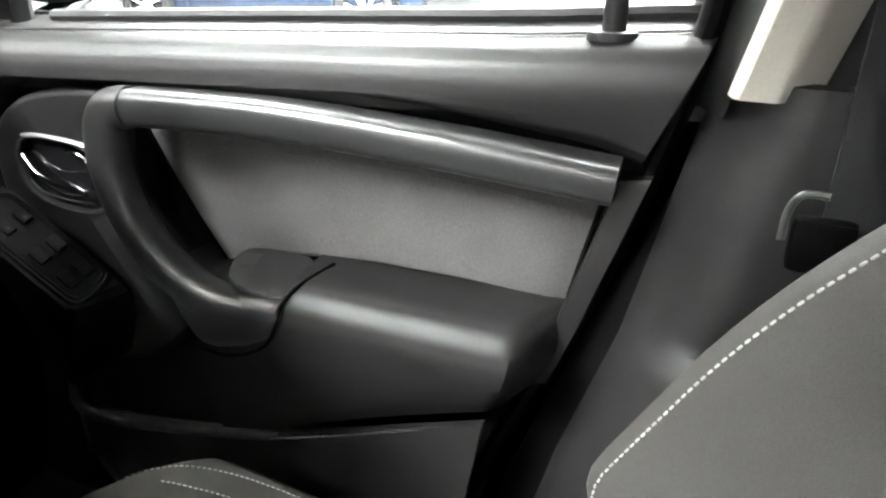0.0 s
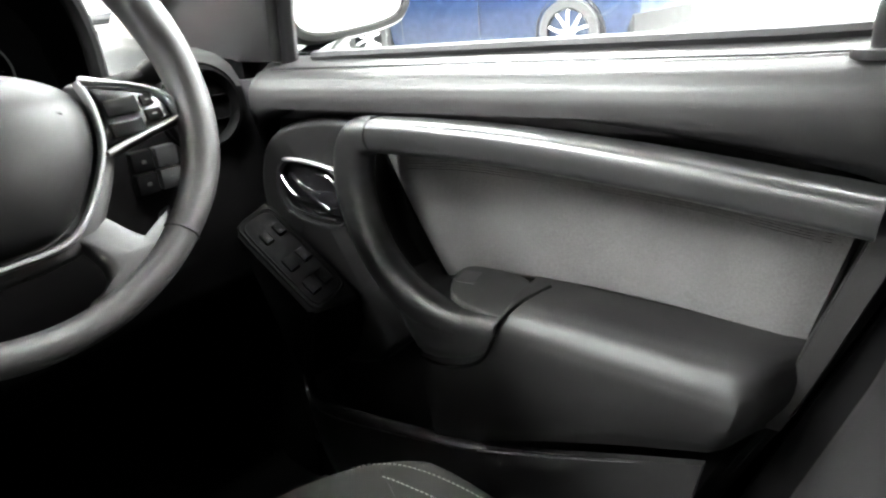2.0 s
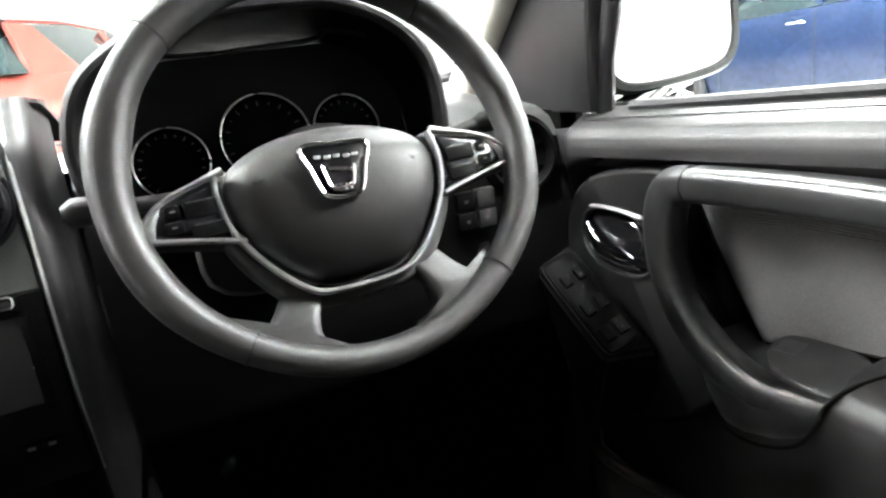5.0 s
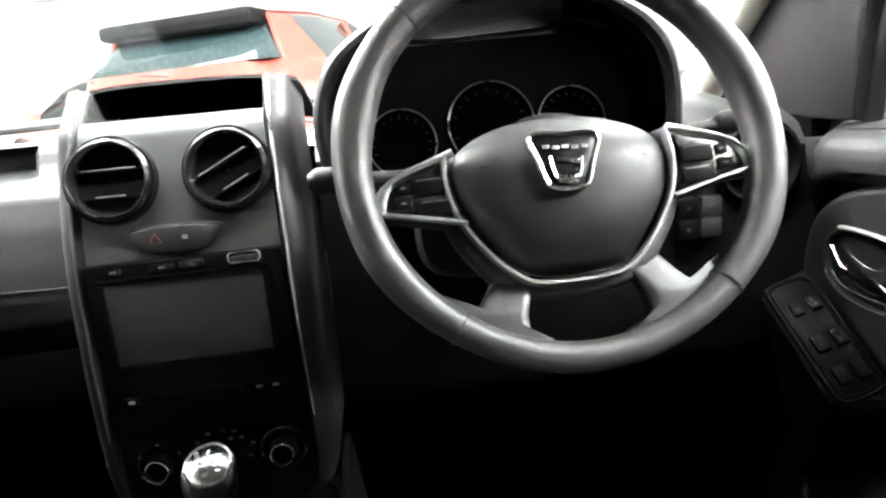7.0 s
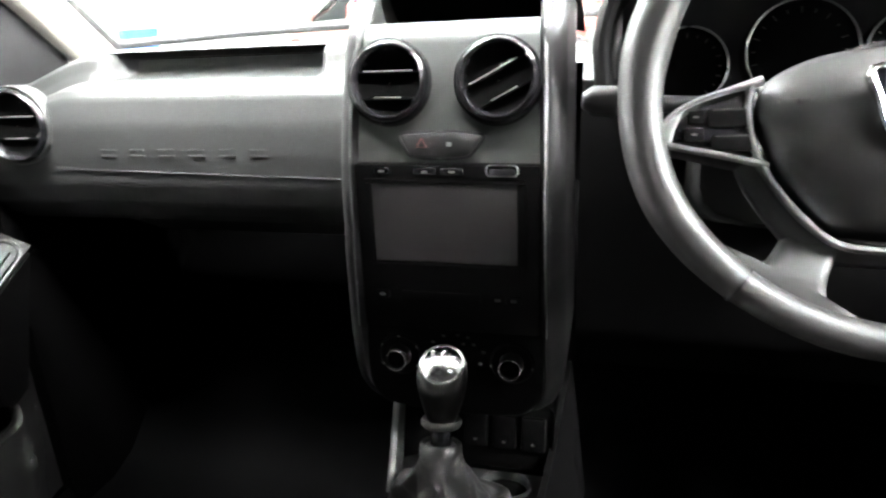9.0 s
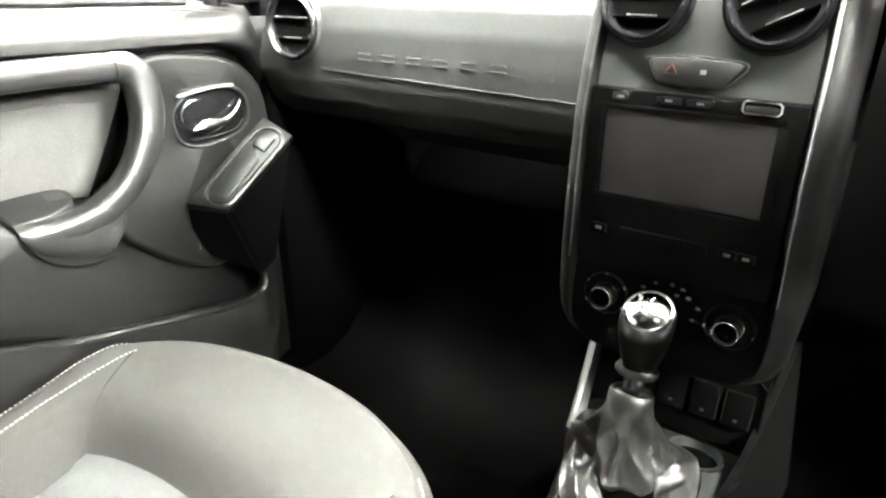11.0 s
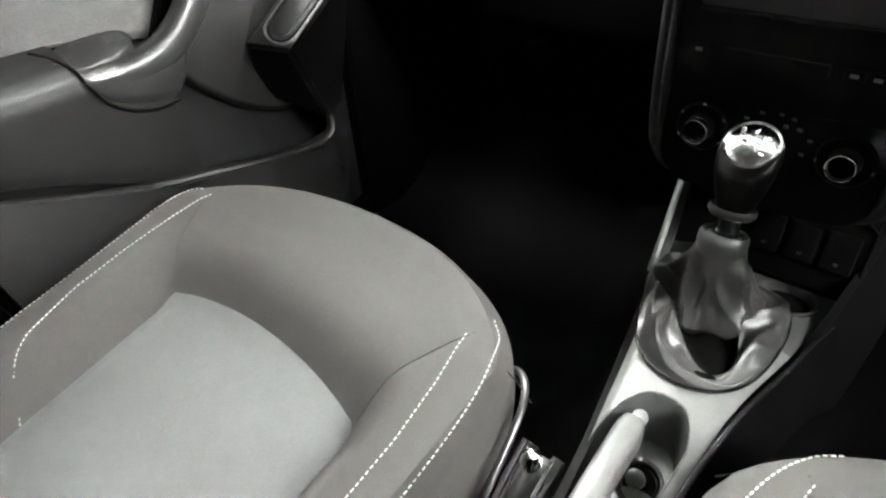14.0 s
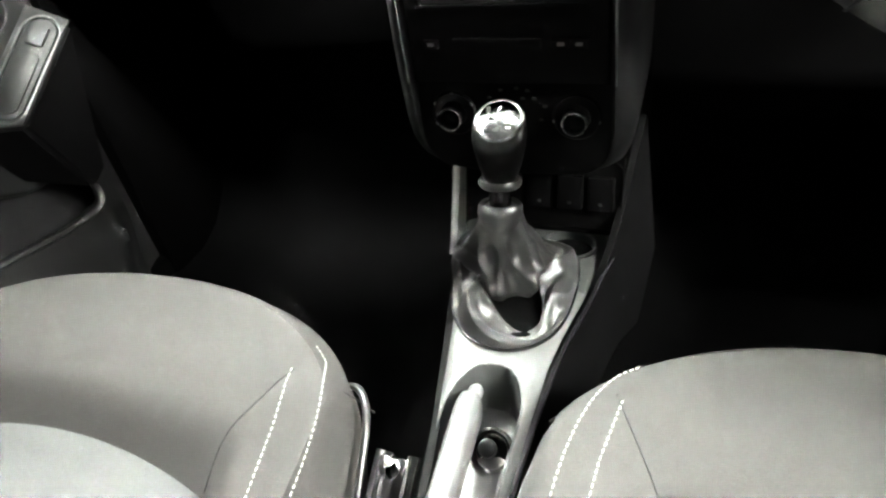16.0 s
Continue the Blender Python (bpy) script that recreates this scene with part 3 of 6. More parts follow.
    lobe = curve([P(0.7215, 0.742, 0.562), P(0.7200, 0.7315, 0.575), P(0.7200, 0.7325, 0.590), P(0.7205, 0.745, 0.6005), P(0.7220, 0.768, 0.6030)], 6)
    k = len(lobe)
    part("lever_root", tube(bmesh.new(), lobe, [lerp([(0, 0.0010), (0.4, 0.0018), (0.8, 0.0030), (1, 0.0010)], i / (k - 1)) for i in range(k)], 0.0026, up=(1, 0, 0), n=10), CHROME, lv)

    # switch pod: a wedge whose sloping top carries the switch plate
    top = [Vector((0.716, 0.708, 0.450)), Vector((0.660, 0.745, 0.440)), Vector((0.660, 0.890, 0.531)), Vector((0.716, 0.880, 0.558))]
    foot = [Vector((0.742, 0.722, 0.36)), Vector((0.675, 0.806, 0.30)), Vector((0.692, 0.850, 0.31)), Vector((0.745, 0.872, 0.42))]
    bm = skin(bmesh.new(), [[P(*p) for p in foot], [P(*(f * 0.12 + q * 0.88)) for f, q in zip(foot, top)], [P(*q) for q in top]])
    bmesh.ops.bevel(bm, geom=bm.edges[:], offset=0.006, segments=3, affect="EDGES")
    # near-black pod under a lighter top: the fall of light is in the colours
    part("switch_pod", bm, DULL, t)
    mid = sum(top, Vector()) / 4
    # lit-looking top on the passenger's pod only; the driver's stays dark as shade
    if s < 0:
        part("pod_top", slab(bmesh.new(), [P(*(mid + (q - mid) * 0.97)) for q in top][::s], P(*((top[2] - top[1]).cross(top[0] - top[1]).normalized() * -0.0025)), 0.001), MATT, t)
    lng = (top[2] - top[1] + top[3] - top[0]).normalized()
    nor = (top[2] - top[1]).cross(top[0] - top[1]).normalized()
    nor = nor if nor.z > 0 else -nor
    sho = nor.cross(lng).normalized()
    if sho.x < 0:
        sho = -sho

    def Q(a, b, h):
        return P(*(mid + lng * a + sho * b + nor * h))
    if s > 0:
        plate = curve([(-0.083, -0.012), (-0.078, 0.020), (-0.05, 0.024), (0.05, 0.024), (0.076, 0.020), (0.082, 0.0), (0.078, -0.022), (0.05, -0.025), (-0.05, -0.024), (-0.075, -0.022)], 4, True)
    else:
        plate = [(e * 0.058 + 0.0235 * math.cos(a), -0.003 + 0.0235 * math.sin(a)) for e, lo in ((1, -90), (-1, 90)) for a in [radians(lo + 15 * i) for i in range(13)]]
    wn = Vector(Q(0, 0, 1)) - Vector(Q(0, 0, 0))
    # driver's plate and trim are a darker copy, with shade in the colour
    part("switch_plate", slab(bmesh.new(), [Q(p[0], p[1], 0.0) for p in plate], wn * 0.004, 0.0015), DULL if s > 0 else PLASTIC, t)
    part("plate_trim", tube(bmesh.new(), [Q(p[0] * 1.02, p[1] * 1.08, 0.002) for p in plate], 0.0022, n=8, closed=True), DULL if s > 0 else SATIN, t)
    part("plate_gap", tube(bmesh.new(), [Q(p[0] * 0.97, p[1] * 0.93, 0.0042) for p in plate], 0.0011, n=6, closed=True), FLATBLACK, t)
    wx = (Vector(Q(1, 0, 0)) - Vector(Q(0, 0, 0)))
    wy = wn.cross(wx)
    if s > 0:
        spots = ((-0.055, 0.012, 0.024, 0.015), (-0.055, -0.008, 0.024, 0.015), (-0.012, 0.013, 0.022, 0.015), (-0.012, -0.008, 0.022, 0.015), (0.040, 0.013, 0.020, 0.013), (0.040, -0.008, 0.020, 0.013))
    else:
        spots = ((0.050, -0.003, 0.030, 0.024),)
        part("grip_dish", slab(bmesh.new(), [Q(p[0] * 0.60 - 0.022, p[1] * 0.66, 0.004) for p in plate], wn * 0.002, 0.001), PLASTIC, t)
    for a, b, w, d in spots:
        m = Matrix((wx, wy, wn)).transposed().to_4x4()
        m.translation = Vector(Q(a, b, 0.004))
        # driver's switches and marks are darkened the same way, to look shaded
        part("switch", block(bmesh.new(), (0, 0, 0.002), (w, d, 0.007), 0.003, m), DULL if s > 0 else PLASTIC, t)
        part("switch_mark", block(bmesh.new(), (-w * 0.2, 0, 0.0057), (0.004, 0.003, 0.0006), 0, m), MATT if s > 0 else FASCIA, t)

    # map pocket with its rim and lower panel
    part("panel_seam", tube(bmesh.new(), curve([P(0.688, 0.262, 0.410), P(0.678, 0.36, 0.374), P(0.672, 0.50, 0.324)], 5), 0.002, n=6), RUBBER, t)
    rim = curve([P(0.690, 0.49, 0.326), P(0.678, 0.527, 0.320), P(0.674, 0.65, 0.294), P(0.674, 0.745, 0.276), P(0.677, 0.795, 0.276), P(0.684, 0.812, 0.292), P(0.69, 0.812, 0.318)], 6)
    part("pocket_rim", tube(bmesh.new(), rim, 0.006, 0.009, up=(1, 0, 0), n=12), MATT, t)

    def lower(u, v):
        y = 0.262 + (0.86 - 0.262) * u
        zt = lerp([(0.20, 0.438), (0.262, 0.414), (0.36, 0.377), (0.42, 0.354), (0.50, 0.328), (0.527, 0.320), (0.65, 0.294), (0.745, 0.276), (0.80, 0.280), (0.86, 0.33)], y)
        z = zt + (0.04 - zt) * v
        y2 = y + (0.06 * (1 - u)) * v
        return P(0.680 - 0.012 * math.sin(math.pi * min(1, v * 1.4)) + 0.03 * v + 0.03 * smooth(0.80, 0.86, y), y2, z)
    part("pocket_front", sheet(bmesh.new(), lower, 30, 14, (s * 0.008, 0, 0)), MATT, t)
    part("pocket_base", block(bmesh.new(), P(0.715, 0.56, 0.20), (0.07, 0.52, 0.02), 0.004), PLASTIC_SOFT, t)

    part("outer_skin", block(bmesh.new(), P(0.815, 0.50, 0.39), (0.03, 1.02, 0.70), 0.008), GLOSSBLACK, t)
    part("sill_filler", sheet(bmesh.new(), lambda u, v: P(0.742 + 0.06 * v, 0.12 + 0.83 * u, lerp(SILL, 0.12 + 0.83 * u) - 0.012), 12, 2, (0, 0, -0.05)), RUBBER, t)
    # lock button
    part("lock_base", slab(bmesh.new(), [P(0.737 + 0.013 * math.cos(a), 0.190 + 0.0185 * math.sin(a), 0.742) for a in [2 * math.pi * i / 20 for i in range(20)]], (0, 0, 0.007), 0.003), RUBBER, t)
    m = Matrix.Translation(P(0.737, 0.189, 0.748))
    part("lock_button", lathe(bmesh.new(), [(0.0085, 0), (0.0085, 0.02), (0.0082, 0.024), (0.0075, 0.029), (0.005, 0.033), (0.001, 0.0345)], m, 18), PLASTIC_SOFT, t)

    # window: seal, frame, glass, sail panel
    part("window_seal", tube(bmesh.new(), [P(0.776, y, lerp(SILL, y) + 0.011) for y in [0.10 + 0.05 * i for i in range(15)]], 0.007, 0.009, up=(1, 0, 0), n=8), RUBBER, t)
    fr = curve([P(0.785, 0.115, 0.75), P(0.765, 0.10, 0.95), P(0.735, 0.09, 1.12), P(0.70, 0.10, 1.22), P(0.69, 0.25, 1.25), P(0.69, 0.40, 1.245)], 6)
    part("window_frame", tube(bmesh.new(), fr, 0.026, 0.014, up=(1, 0, 0), n=10), RUBBER, t)
    fr = curve([P(0.69, 0.40, 1.245), P(0.70, 0.55, 1.18), P(0.735, 0.78, 1.03), P(0.76, 0.98, 0.87)], 6)
    part("front_frame", tube(bmesh.new(), fr, 0.018, 0.014, up=(1, 0, 0), n=10), RUBBER, t)
    part("front_post", tube(bmesh.new(), [P(0.772, 0.850, 0.730), P(0.766, 0.835, 0.80), P(0.757, 0.805, 0.86), P(0.740, 0.765, 0.98), P(0.73, 0.74, 1.06)], 0.014, 0.012, up=(1, 0, 0), n=10), RUBBER, t)
    sail = [(1.12, 0.76), (1.12, 0.84), (0.90, 0.975), (0.78, 1.04), (0.835, 0.80), (0.85, 0.735), (0.89, 0.735), (0.95, 0.735)]
    part("sail_panel", slab(bmesh.new(), [P(0.775 - 0.10 * (z - 0.73), y, z) for y, z in sail], (-s * 0.03, 0, 0), 0.008), PLASTIC_SOFT, t)
    g = part("window_pane", sheet(bmesh.new(), lambda u, v: P(0.782 - 0.085 * v ** 1.3, 0.12 + (0.84 - 0.50 * max(0, v - 0.25) - 0.12) * u, 0.74 + 0.5 * v), 6, 8, (s * 0.004, 0, 0)), WINDOWGLASS, t)
    g.visible_shadow = False
    return t


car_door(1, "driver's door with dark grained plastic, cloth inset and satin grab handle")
car_door(-1, "passenger's door with grey cloth inset, grab handle and map pocket")


# outside mirrors: the glass faces backwards and slightly inwards
for s in (1, -1):
    t = thing("door_mirror", "black-edged door mirror reflecting the bright showroom", "mirror", "door mirrors")
    m = facing((s * 0.902, 0.868, 0.842), (-s * 0.30, -0.95, 0.03))
    o = curve([(-0.095, -0.03), (-0.085, -0.075), (-0.04, -0.088), (0.06, -0.078), (0.095, -0.055), (0.10, 0.0), (0.092, 0.06), (0.06, 0.082), (-0.05, 0.082), (-0.088, 0.055)], 4, True)
    sx = 1 if s > 0 else -1
    part("housing", skin(bmesh.new(), [[m @ Vector((sx * p[0] * k, p[1] * k, d)) for p in o] for k, d in ((0.93, 0.002), (0.95, 0.009), (1.04, 0.008), (1.09, -0.004), (1.10, -0.03), (0.98, -0.075), (0.6, -0.10))]), HOUSING, t)
    part("glass", skin(bmesh.new(), [[m @ Vector((sx * a[0] * 0.92, a[1] * 0.92, d)) for a in o] for d in (0.0, 0.006)]), MIRROR, t, "bright mirror glass")
    part("foot", tube(bmesh.new(), curve([(s * 0.80, 0.90, 0.720), (s * 0.85, 0.90, 0.728), (s * 0.90, 0.89, 0.755)], 5), 0.03, 0.016, up=(0, 0, 1), n=12), GLOSSBLACK, t)

# ---- B pillars ----
for s in (1, -1):
    t = thing("b_pillar_trim", "dark lower and ivory upper trim on the middle pillar", "pillar trim", "middle pillar trims")

    def pil(u, v, s=s):
        z = 0.05 + 0.675 * v
        y0 = lerp([(0.05, 0.275), (0.36, 0.200), (0.505, 0.155), (0.72, 0.110)], z) + 0.004
        y = y0 - 0.30 * u
        x = 0.735 - 0.050 * math.sin(math.pi / 2 * min(1, u / 0.20)) - 0.008 * smooth(0.2, 0.6, u)
        x -= 0.012 * smooth(0.522, 0.508, z) * smooth(0.0, 0.04, u)
        return (s * x, y, z)
    part("lower_trim", sheet(bmesh.new(), pil, 30, 50, (s * 0.02, 0, 0)), PLASTIC, t)

    def piu(u, v, s=s):
        z = 0.715 + 0.55 * v
        y0 = 0.108 - 0.12 * v
        k = [(0.0, 0.706), (0.04, 0.696), (0.10, 0.690), (0.50, 0.687), (0.57, 0.689), (1.0, 0.716)]
        y = y0 - (0.054 + 0.02 * v) * u
        return (s * (lerp(k, u) - 0.06 * v), y, z)
    part("upper_trim", sheet(bmesh.new(), piu, 16, 10, (s * 0.03, 0, 0)), IVORY, t, "ivory plastic upper trim")
    part("pillar_edge", sheet(bmesh.new(), lambda u, v, s=s: (s * (0.765 - 0.06 * u - 0.06 * v), 0.140 - 0.032 * u - 0.12 * v, 0.70 + 0.56 * v), 6, 8, (s * 0.02, 0, 0)), PLASTIC, t)
    part("pillar_rear", sheet(bmesh.new(), lambda u, v, s=s: (s * (0.728 - 0.05 * v), 0.060 - 0.22 * u - 0.10 * v, 0.66 + 0.60 * v), 6, 8, (s * 0.03, 0, 0)), RUBBER, t)
    part("door_flange", sheet(bmesh.new(), lambda u, v, s=s: (s * (0.744 - 0.008 * u), (lerp(REAR, 0.05 + 0.68 * v) - 0.014) * (1 - u) + (lerp([(0.05, 0.275), (0.36, 0.200), (0.505, 0.155), (0.72, 0.110)], 0.05 + 0.68 * v) + 0.003) * u, 0.05 + 0.68 * v), 4, 24, (s * 0.012, 0, 0)), DULL, t)
    part("rear_seal", tube(bmesh.new(), curve([(s * 0.742, 0.118, 0.80), (s * 0.742, 0.130, 0.73), (s * 0.742, 0.165, 0.60), (s * 0.742, 0.20, 0.50), (s * 0.742, 0.30, 0.25), (s * 0.742, 0.33, 0.08)], 6), 0.010, 0.012, up=(1, 0, 0), n=10), DULL, t)
    b = thing("seat_belt", "black seat belt webbing on the middle pillar", "seat belt", "seat belts")
    part("webbing", sheet(bmesh.new(), lambda u, v, s=s: (s * (0.655 - 0.02 * v), 0.048 - 0.070 * u, 1.10 - 0.65 * v), 4, 12, (s * 0.0015, 0, 0)), WEBBING, b)
    part("tongue", tube(bmesh.new(), curve([(s * 0.640, 0.067, 0.646), (s * 0.640, 0.0665, 0.664), (s * 0.639, 0.062, 0.674), (s * 0.638, 0.055, 0.676), (s * 0.636, 0.048, 0.676)], 5), 0.0024, 0.0020, up=(1, 0, 0), n=8), FASCIA, b, "dark steel buckle tongue")
    part("tongue_grip", block(bmesh.new(), (s * 0.640, 0.046, 0.645), (0.014, 0.034, 0.034), 0.006), DULL, b)
# ---- dashboard ----
dash = thing("dashboard", "dark grained plastic dashboard with shelf and glove box", "dashboard")

DP = [(1.36, 0.775), (1.20, 0.790), (1.08, 0.797), (1.02, 0.796), (0.985, 0.792), (0.975, 0.785), (0.970, 0.770), (0.962, 0.756), (0.945, 0.752), (0.930, 0.748), (0.918, 0.737), (0.909, 0.70), (0.9090, 0.66), (0.9145, 0.62), (0.927, 0.586), (0.947, 0.564), (0.995, 0.552), (1.10, 0.53), (1.25, 0.45)]


def along(prof, v):
    k = v * (len(prof) - 1)
    i = min(int(k), len(prof) - 2)
    f = k - i
    return prof[i][0] * (1 - f) + prof[i + 1][0] * f, prof[i][1] * (1 - f) + prof[i + 1][1] * f


def dash_left(u, v):
    x = -0.745 + (0.745 - 0.125) * u
    y, z = along(DP, v)
    inside = smooth(-0.56, -0.53, x) * (1 - smooth(-0.225, -0.205, x))
    # the open shelf: pushed forward into the dashboard
    w = smooth(0.20, 0.225, v) * (1 - smooth(0.43, 0.455, v))
    y += 0.055 * inside * w * smooth(0.749, 0.760, z)
    z -= 0.045 * smooth(-0.56, -0.745, x) * smooth(0.60, 0.70, z)
    return x, y, z


part("passenger_side", sheet(bmesh.new(), dash_left, 72, 90, (0, 0.02, -0.012)), DASH, dash)
# glove box joint and raised bars of the embossed name
part("glove_joint", tube(bmesh.new(), [(-0.60, 0.9112, 0.640), (-0.45, 0.9117, 0.637), (-0.27, 0.9122, 0.633), (-0.15, 0.9127, 0.630)], 0.0012, n=6), RUBBER, dash)
part("airbag_mark", slab(bmesh.new(), [(-0.606, 0.918, 0.632), (-0.606, 0.915, 0.644), (-0.572, 0.915, 0.643), (-0.572, 0.918, 0.631)], (0, -0.0045, 0), 0.001), DASH, dash)
for i in range(6):
    x = -0.51 + 0.046 * i
    bm = block(bmesh.new(), (x, 0.9094, 0.668), (0.024, 0.0028, 0.0024), 0.0008)
    block(bm, (x, 0.9094, 0.660), (0.024, 0.0028, 0.0024), 0.0008)
    part("embossed_bar", bm, DASH, dash)


def round_vent(name_parent, m, r, slats, tilt, ring=GLOSSBLACK, collar=FASCIA, bright=SILVER):
    v = part("vent_ring", lathe(bmesh.new(), [(r * 0.77, -0.03), (r * 0.77, 0.0), (r * 0.81, 0.006), (r * 0.89, 0.0105), (r * 0.97, 0.007), (r, 0.0), (r, -0.02)], m, 40, False), ring, name_parent)
    part("vent_collar", lathe(bmesh.new(), [(r * 0.97, -0.01), (r * 0.985, 0.003), (r * 1.03, 0.004), (r * 1.06, 0.0), (r * 1.06, -0.02)], m, 40, False), collar, name_parent)
    # shallow dish, painted black for the shade of a deep duct
    part("vent_throat", lathe(bmesh.new(), [(r * 0.82, 0.005), (r * 0.80, -0.003), (0.001, -0.004)], m, 32, False), FLATBLACK, name_parent)
    k = m @ pose(0, 0, 0, 0, 0, tilt)
    for i, y in enumerate(slats):
        w = 2 * math.sqrt(max(0.0001, (r * 0.76) ** 2 - y * y))
        part("vent_slat", block(bmesh.new(), (0, y, 0.000), (w * 0.98, 0.0016, 0.005), 0.0005, k), FLATBLACK, name_parent)
        part("slat_edge", block(bmesh.new(), (0, y + 0.0005, 0.0032), (w * (0.86 if i == 0 else 0.52), 0.0011, 0.0012), 0.0004, k), bright, name_parent)
    return v


round_vent(dash, facing((-0.651, 0.904, 0.703), (0.10, -1, 0.05)), 0.052, (0.012, -0.018), 0)
# driver's vent is a near-black copy, with the shade behind the wheel painted in
round_vent(dash, facing((0.665, 0.905, 0.690), (-0.10, -1, 0.05)), 0.054, (0.012, -0.018), 0, DULL, DULL, DULL)

DR = [(1.36, 0.775), (1.20, 0.790), (1.08, 0.797), (1.02, 0.796), (0.975, 0.788), (0.945, 0.772), (0.925, 0.745), (0.915, 0.70), (0.905, 0.62), (0.895, 0.52), (0.905, 0.44), (0.95, 0.38), (1.10, 0.35)]


def dash_right(u, v):
    x = 0.125 + (0.745 - 0.125) * u
    y, z = along(DR, v)
    z -= 0.04 * smooth(0.58, 0.745, x) * smooth(0.6, 0.7, z)
    return x, y, z


# one moulding in two colours: the lower half's shade is painted near-black
part("driver_side_shaded", sheet(bmesh.new(), lambda u, v: dash_right(u, 0.5 + 0.5 * v), 30, 24, (0, 0.02, -0.012)), DULL, dash)
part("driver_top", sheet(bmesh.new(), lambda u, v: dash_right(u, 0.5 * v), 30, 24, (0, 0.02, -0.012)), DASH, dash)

# instrument hood
HO = [(0.150, 0.735), (0.147, 0.79), (0.165, 0.838), (0.205, 0.868), (0.255, 0.888), (0.33, 0.893), (0.40, 0.890), (0.455, 0.868), (0.490, 0.835), (0.505, 0.79), (0.508, 0.735)]
arch = curve([(x, 0, z) for x, z in HO], 4)


def hood(u, v):
    p = arch[round(u * (len(arch) - 1))]
    lean = (p.z - 0.735) / 0.16
    y = 0.785 + 0.02 * (1 - lean) + 0.20 * v
    k = 1 - 0.10 * v
    return 0.328 + (p.x - 0.328) * k, y, 0.735 + (p.z - 0.735) * (1 - 0.16 * v)


hd = part("instrument_hood", sheet(bmesh.new(), hood, len(arch) - 1, 10, (0, 0.0, 0.009)), DULL, dash)
lip = [Vector(hood(i / (len(arch) - 1), 0.0)) + Vector((0, -0.001, 0.004)) for i in range(len(arch))]
part("hood_lip", tube(bmesh.new(), lip, 0.008, 0.010, up=(0, 1, 0), n=10), PLASTIC_SOFT, dash)
bm = sheet(bmesh.new(), lambda u, v: (0.165 + 0.33 * u, 0.865 + 0.05 * v, 0.70 + 0.165 * v), 6, 6, (0, 0.01, 0))
part("gauge_panel", bm, RUBBER, dash)
part("inner_rib", tube(bmesh.new(), curve([(0.215, 0.845, 0.872), (0.26, 0.84, 0.862), (0.38, 0.84, 0.864), (0.41, 0.84, 0.872), (0.45, 0.84, 0.862)], 5), 0.0025, n=8), PLASTIC_SOFT, dash)
for gx, gz, gr in ((0.226, 0.757, 0.036), (0.325, 0.768, 0.046), (0.415, 0.765, 0.036)):
    m = facing((gx, 0.868, gz), (0, -1, 0.28))
    g = part("gauge", lathe(bmesh.new(), [(gr, 0.0), (gr, 0.004), (0.001, 0.005)], m, 36), FLATBLACK, dash)
    part("gauge_rim", lathe(bmesh.new(), [(gr, -0.005), (gr, 0.012), (gr * 1.02, 0.015), (gr * 1.06, 0.013), (gr * 1.09, -0.005)], m, 36, False), GLOSSBLACK, g)
    # thin silver ring standing in for the highlight on the gloss black rim
    part("rim_glint", tube(bmesh.new(), [m @ Vector((gr * 1.035 * math.cos(a), gr * 1.035 * math.sin(a), 0.0150)) for a in [2 * math.pi * i / 48 for i in range(48)]], 0.0009, n=6, closed=True), SILVER, g)
    for i in range(17):
        w = radians(-140 + 280 * i / 16)
        k = m @ pose(0, 0, 0, 0, 0, math.degrees(w))
        part("tick", block(bmesh.new(), (0, gr * 0.86, 0.0056), (0.0010, gr * (0.12 if i % 2 == 0 else 0.07), 0.0004), 0, k), GAUGEMARK, g)

# column shroud and stalks
rings = []
for y, hw, lo, hi in ((0.716, 0.094, 0.652, 0.738), (0.710, 0.100, 0.646, 0.744), (0.716, 0.1035, 0.641, 0.748), (0.76, 0.103, 0.630, 0.742), (0.82, 0.098, 0.615, 0.72), (0.90, 0.09, 0.59, 0.69)):
    ring = []
    for w in [2 * math.pi * i / 32 for i in range(32)]:
        c, q = math.cos(w), math.sin(w)
        k = (abs(c) ** 4 + abs(q) ** 4) ** -0.25
        ring.append((0.3275 + hw * c * k, y, (lo + hi) / 2 + (hi - lo) / 2 * q * k))
    rings.append(ring)
bm = skin(bmesh.new(), rings)
part("column_shroud", bm, PLASTIC, dash, "", 50)
bm = tube(bmesh.new(), curve([(0.30, 0.745, 0.735), (0.22, 0.735, 0.738), (0.165, 0.725, 0.742)], 5), 0.008, 0.007, up=(0, 0, 1), n=12)
st = part("stalk", bm, PLASTIC_SOFT, dash)
part("stalk_end", tube(bmesh.new(), [(0.168, 0.725, 0.742), (0.160, 0.724, 0.743), (0.142, 0.722, 0.744), (0.134, 0.721, 0.7445)], [0.006, 0.0125, 0.012, 0.006], up=(0, 0, 1), n=16), PLASTIC_SOFT, st)
bm = tube(bmesh.new(), curve([(0.39, 0.745, 0.735), (0.47, 0.735, 0.750), (0.515, 0.73, 0.757)], 5), 0.008, 0.007, up=(0, 0, 1), n=12)
st = part("stalk", bm, PLASTIC_SOFT, dash)
part("stalk_end", tube(bmesh.new(), [(0.51, 0.73, 0.757), (0.52, 0.729, 0.758), (0.54, 0.727, 0.760), (0.548, 0.726, 0.761)], [0.006, 0.0115, 0.011, 0.006], up=(0, 0, 1), n=16), PLASTIC_SOFT, st)
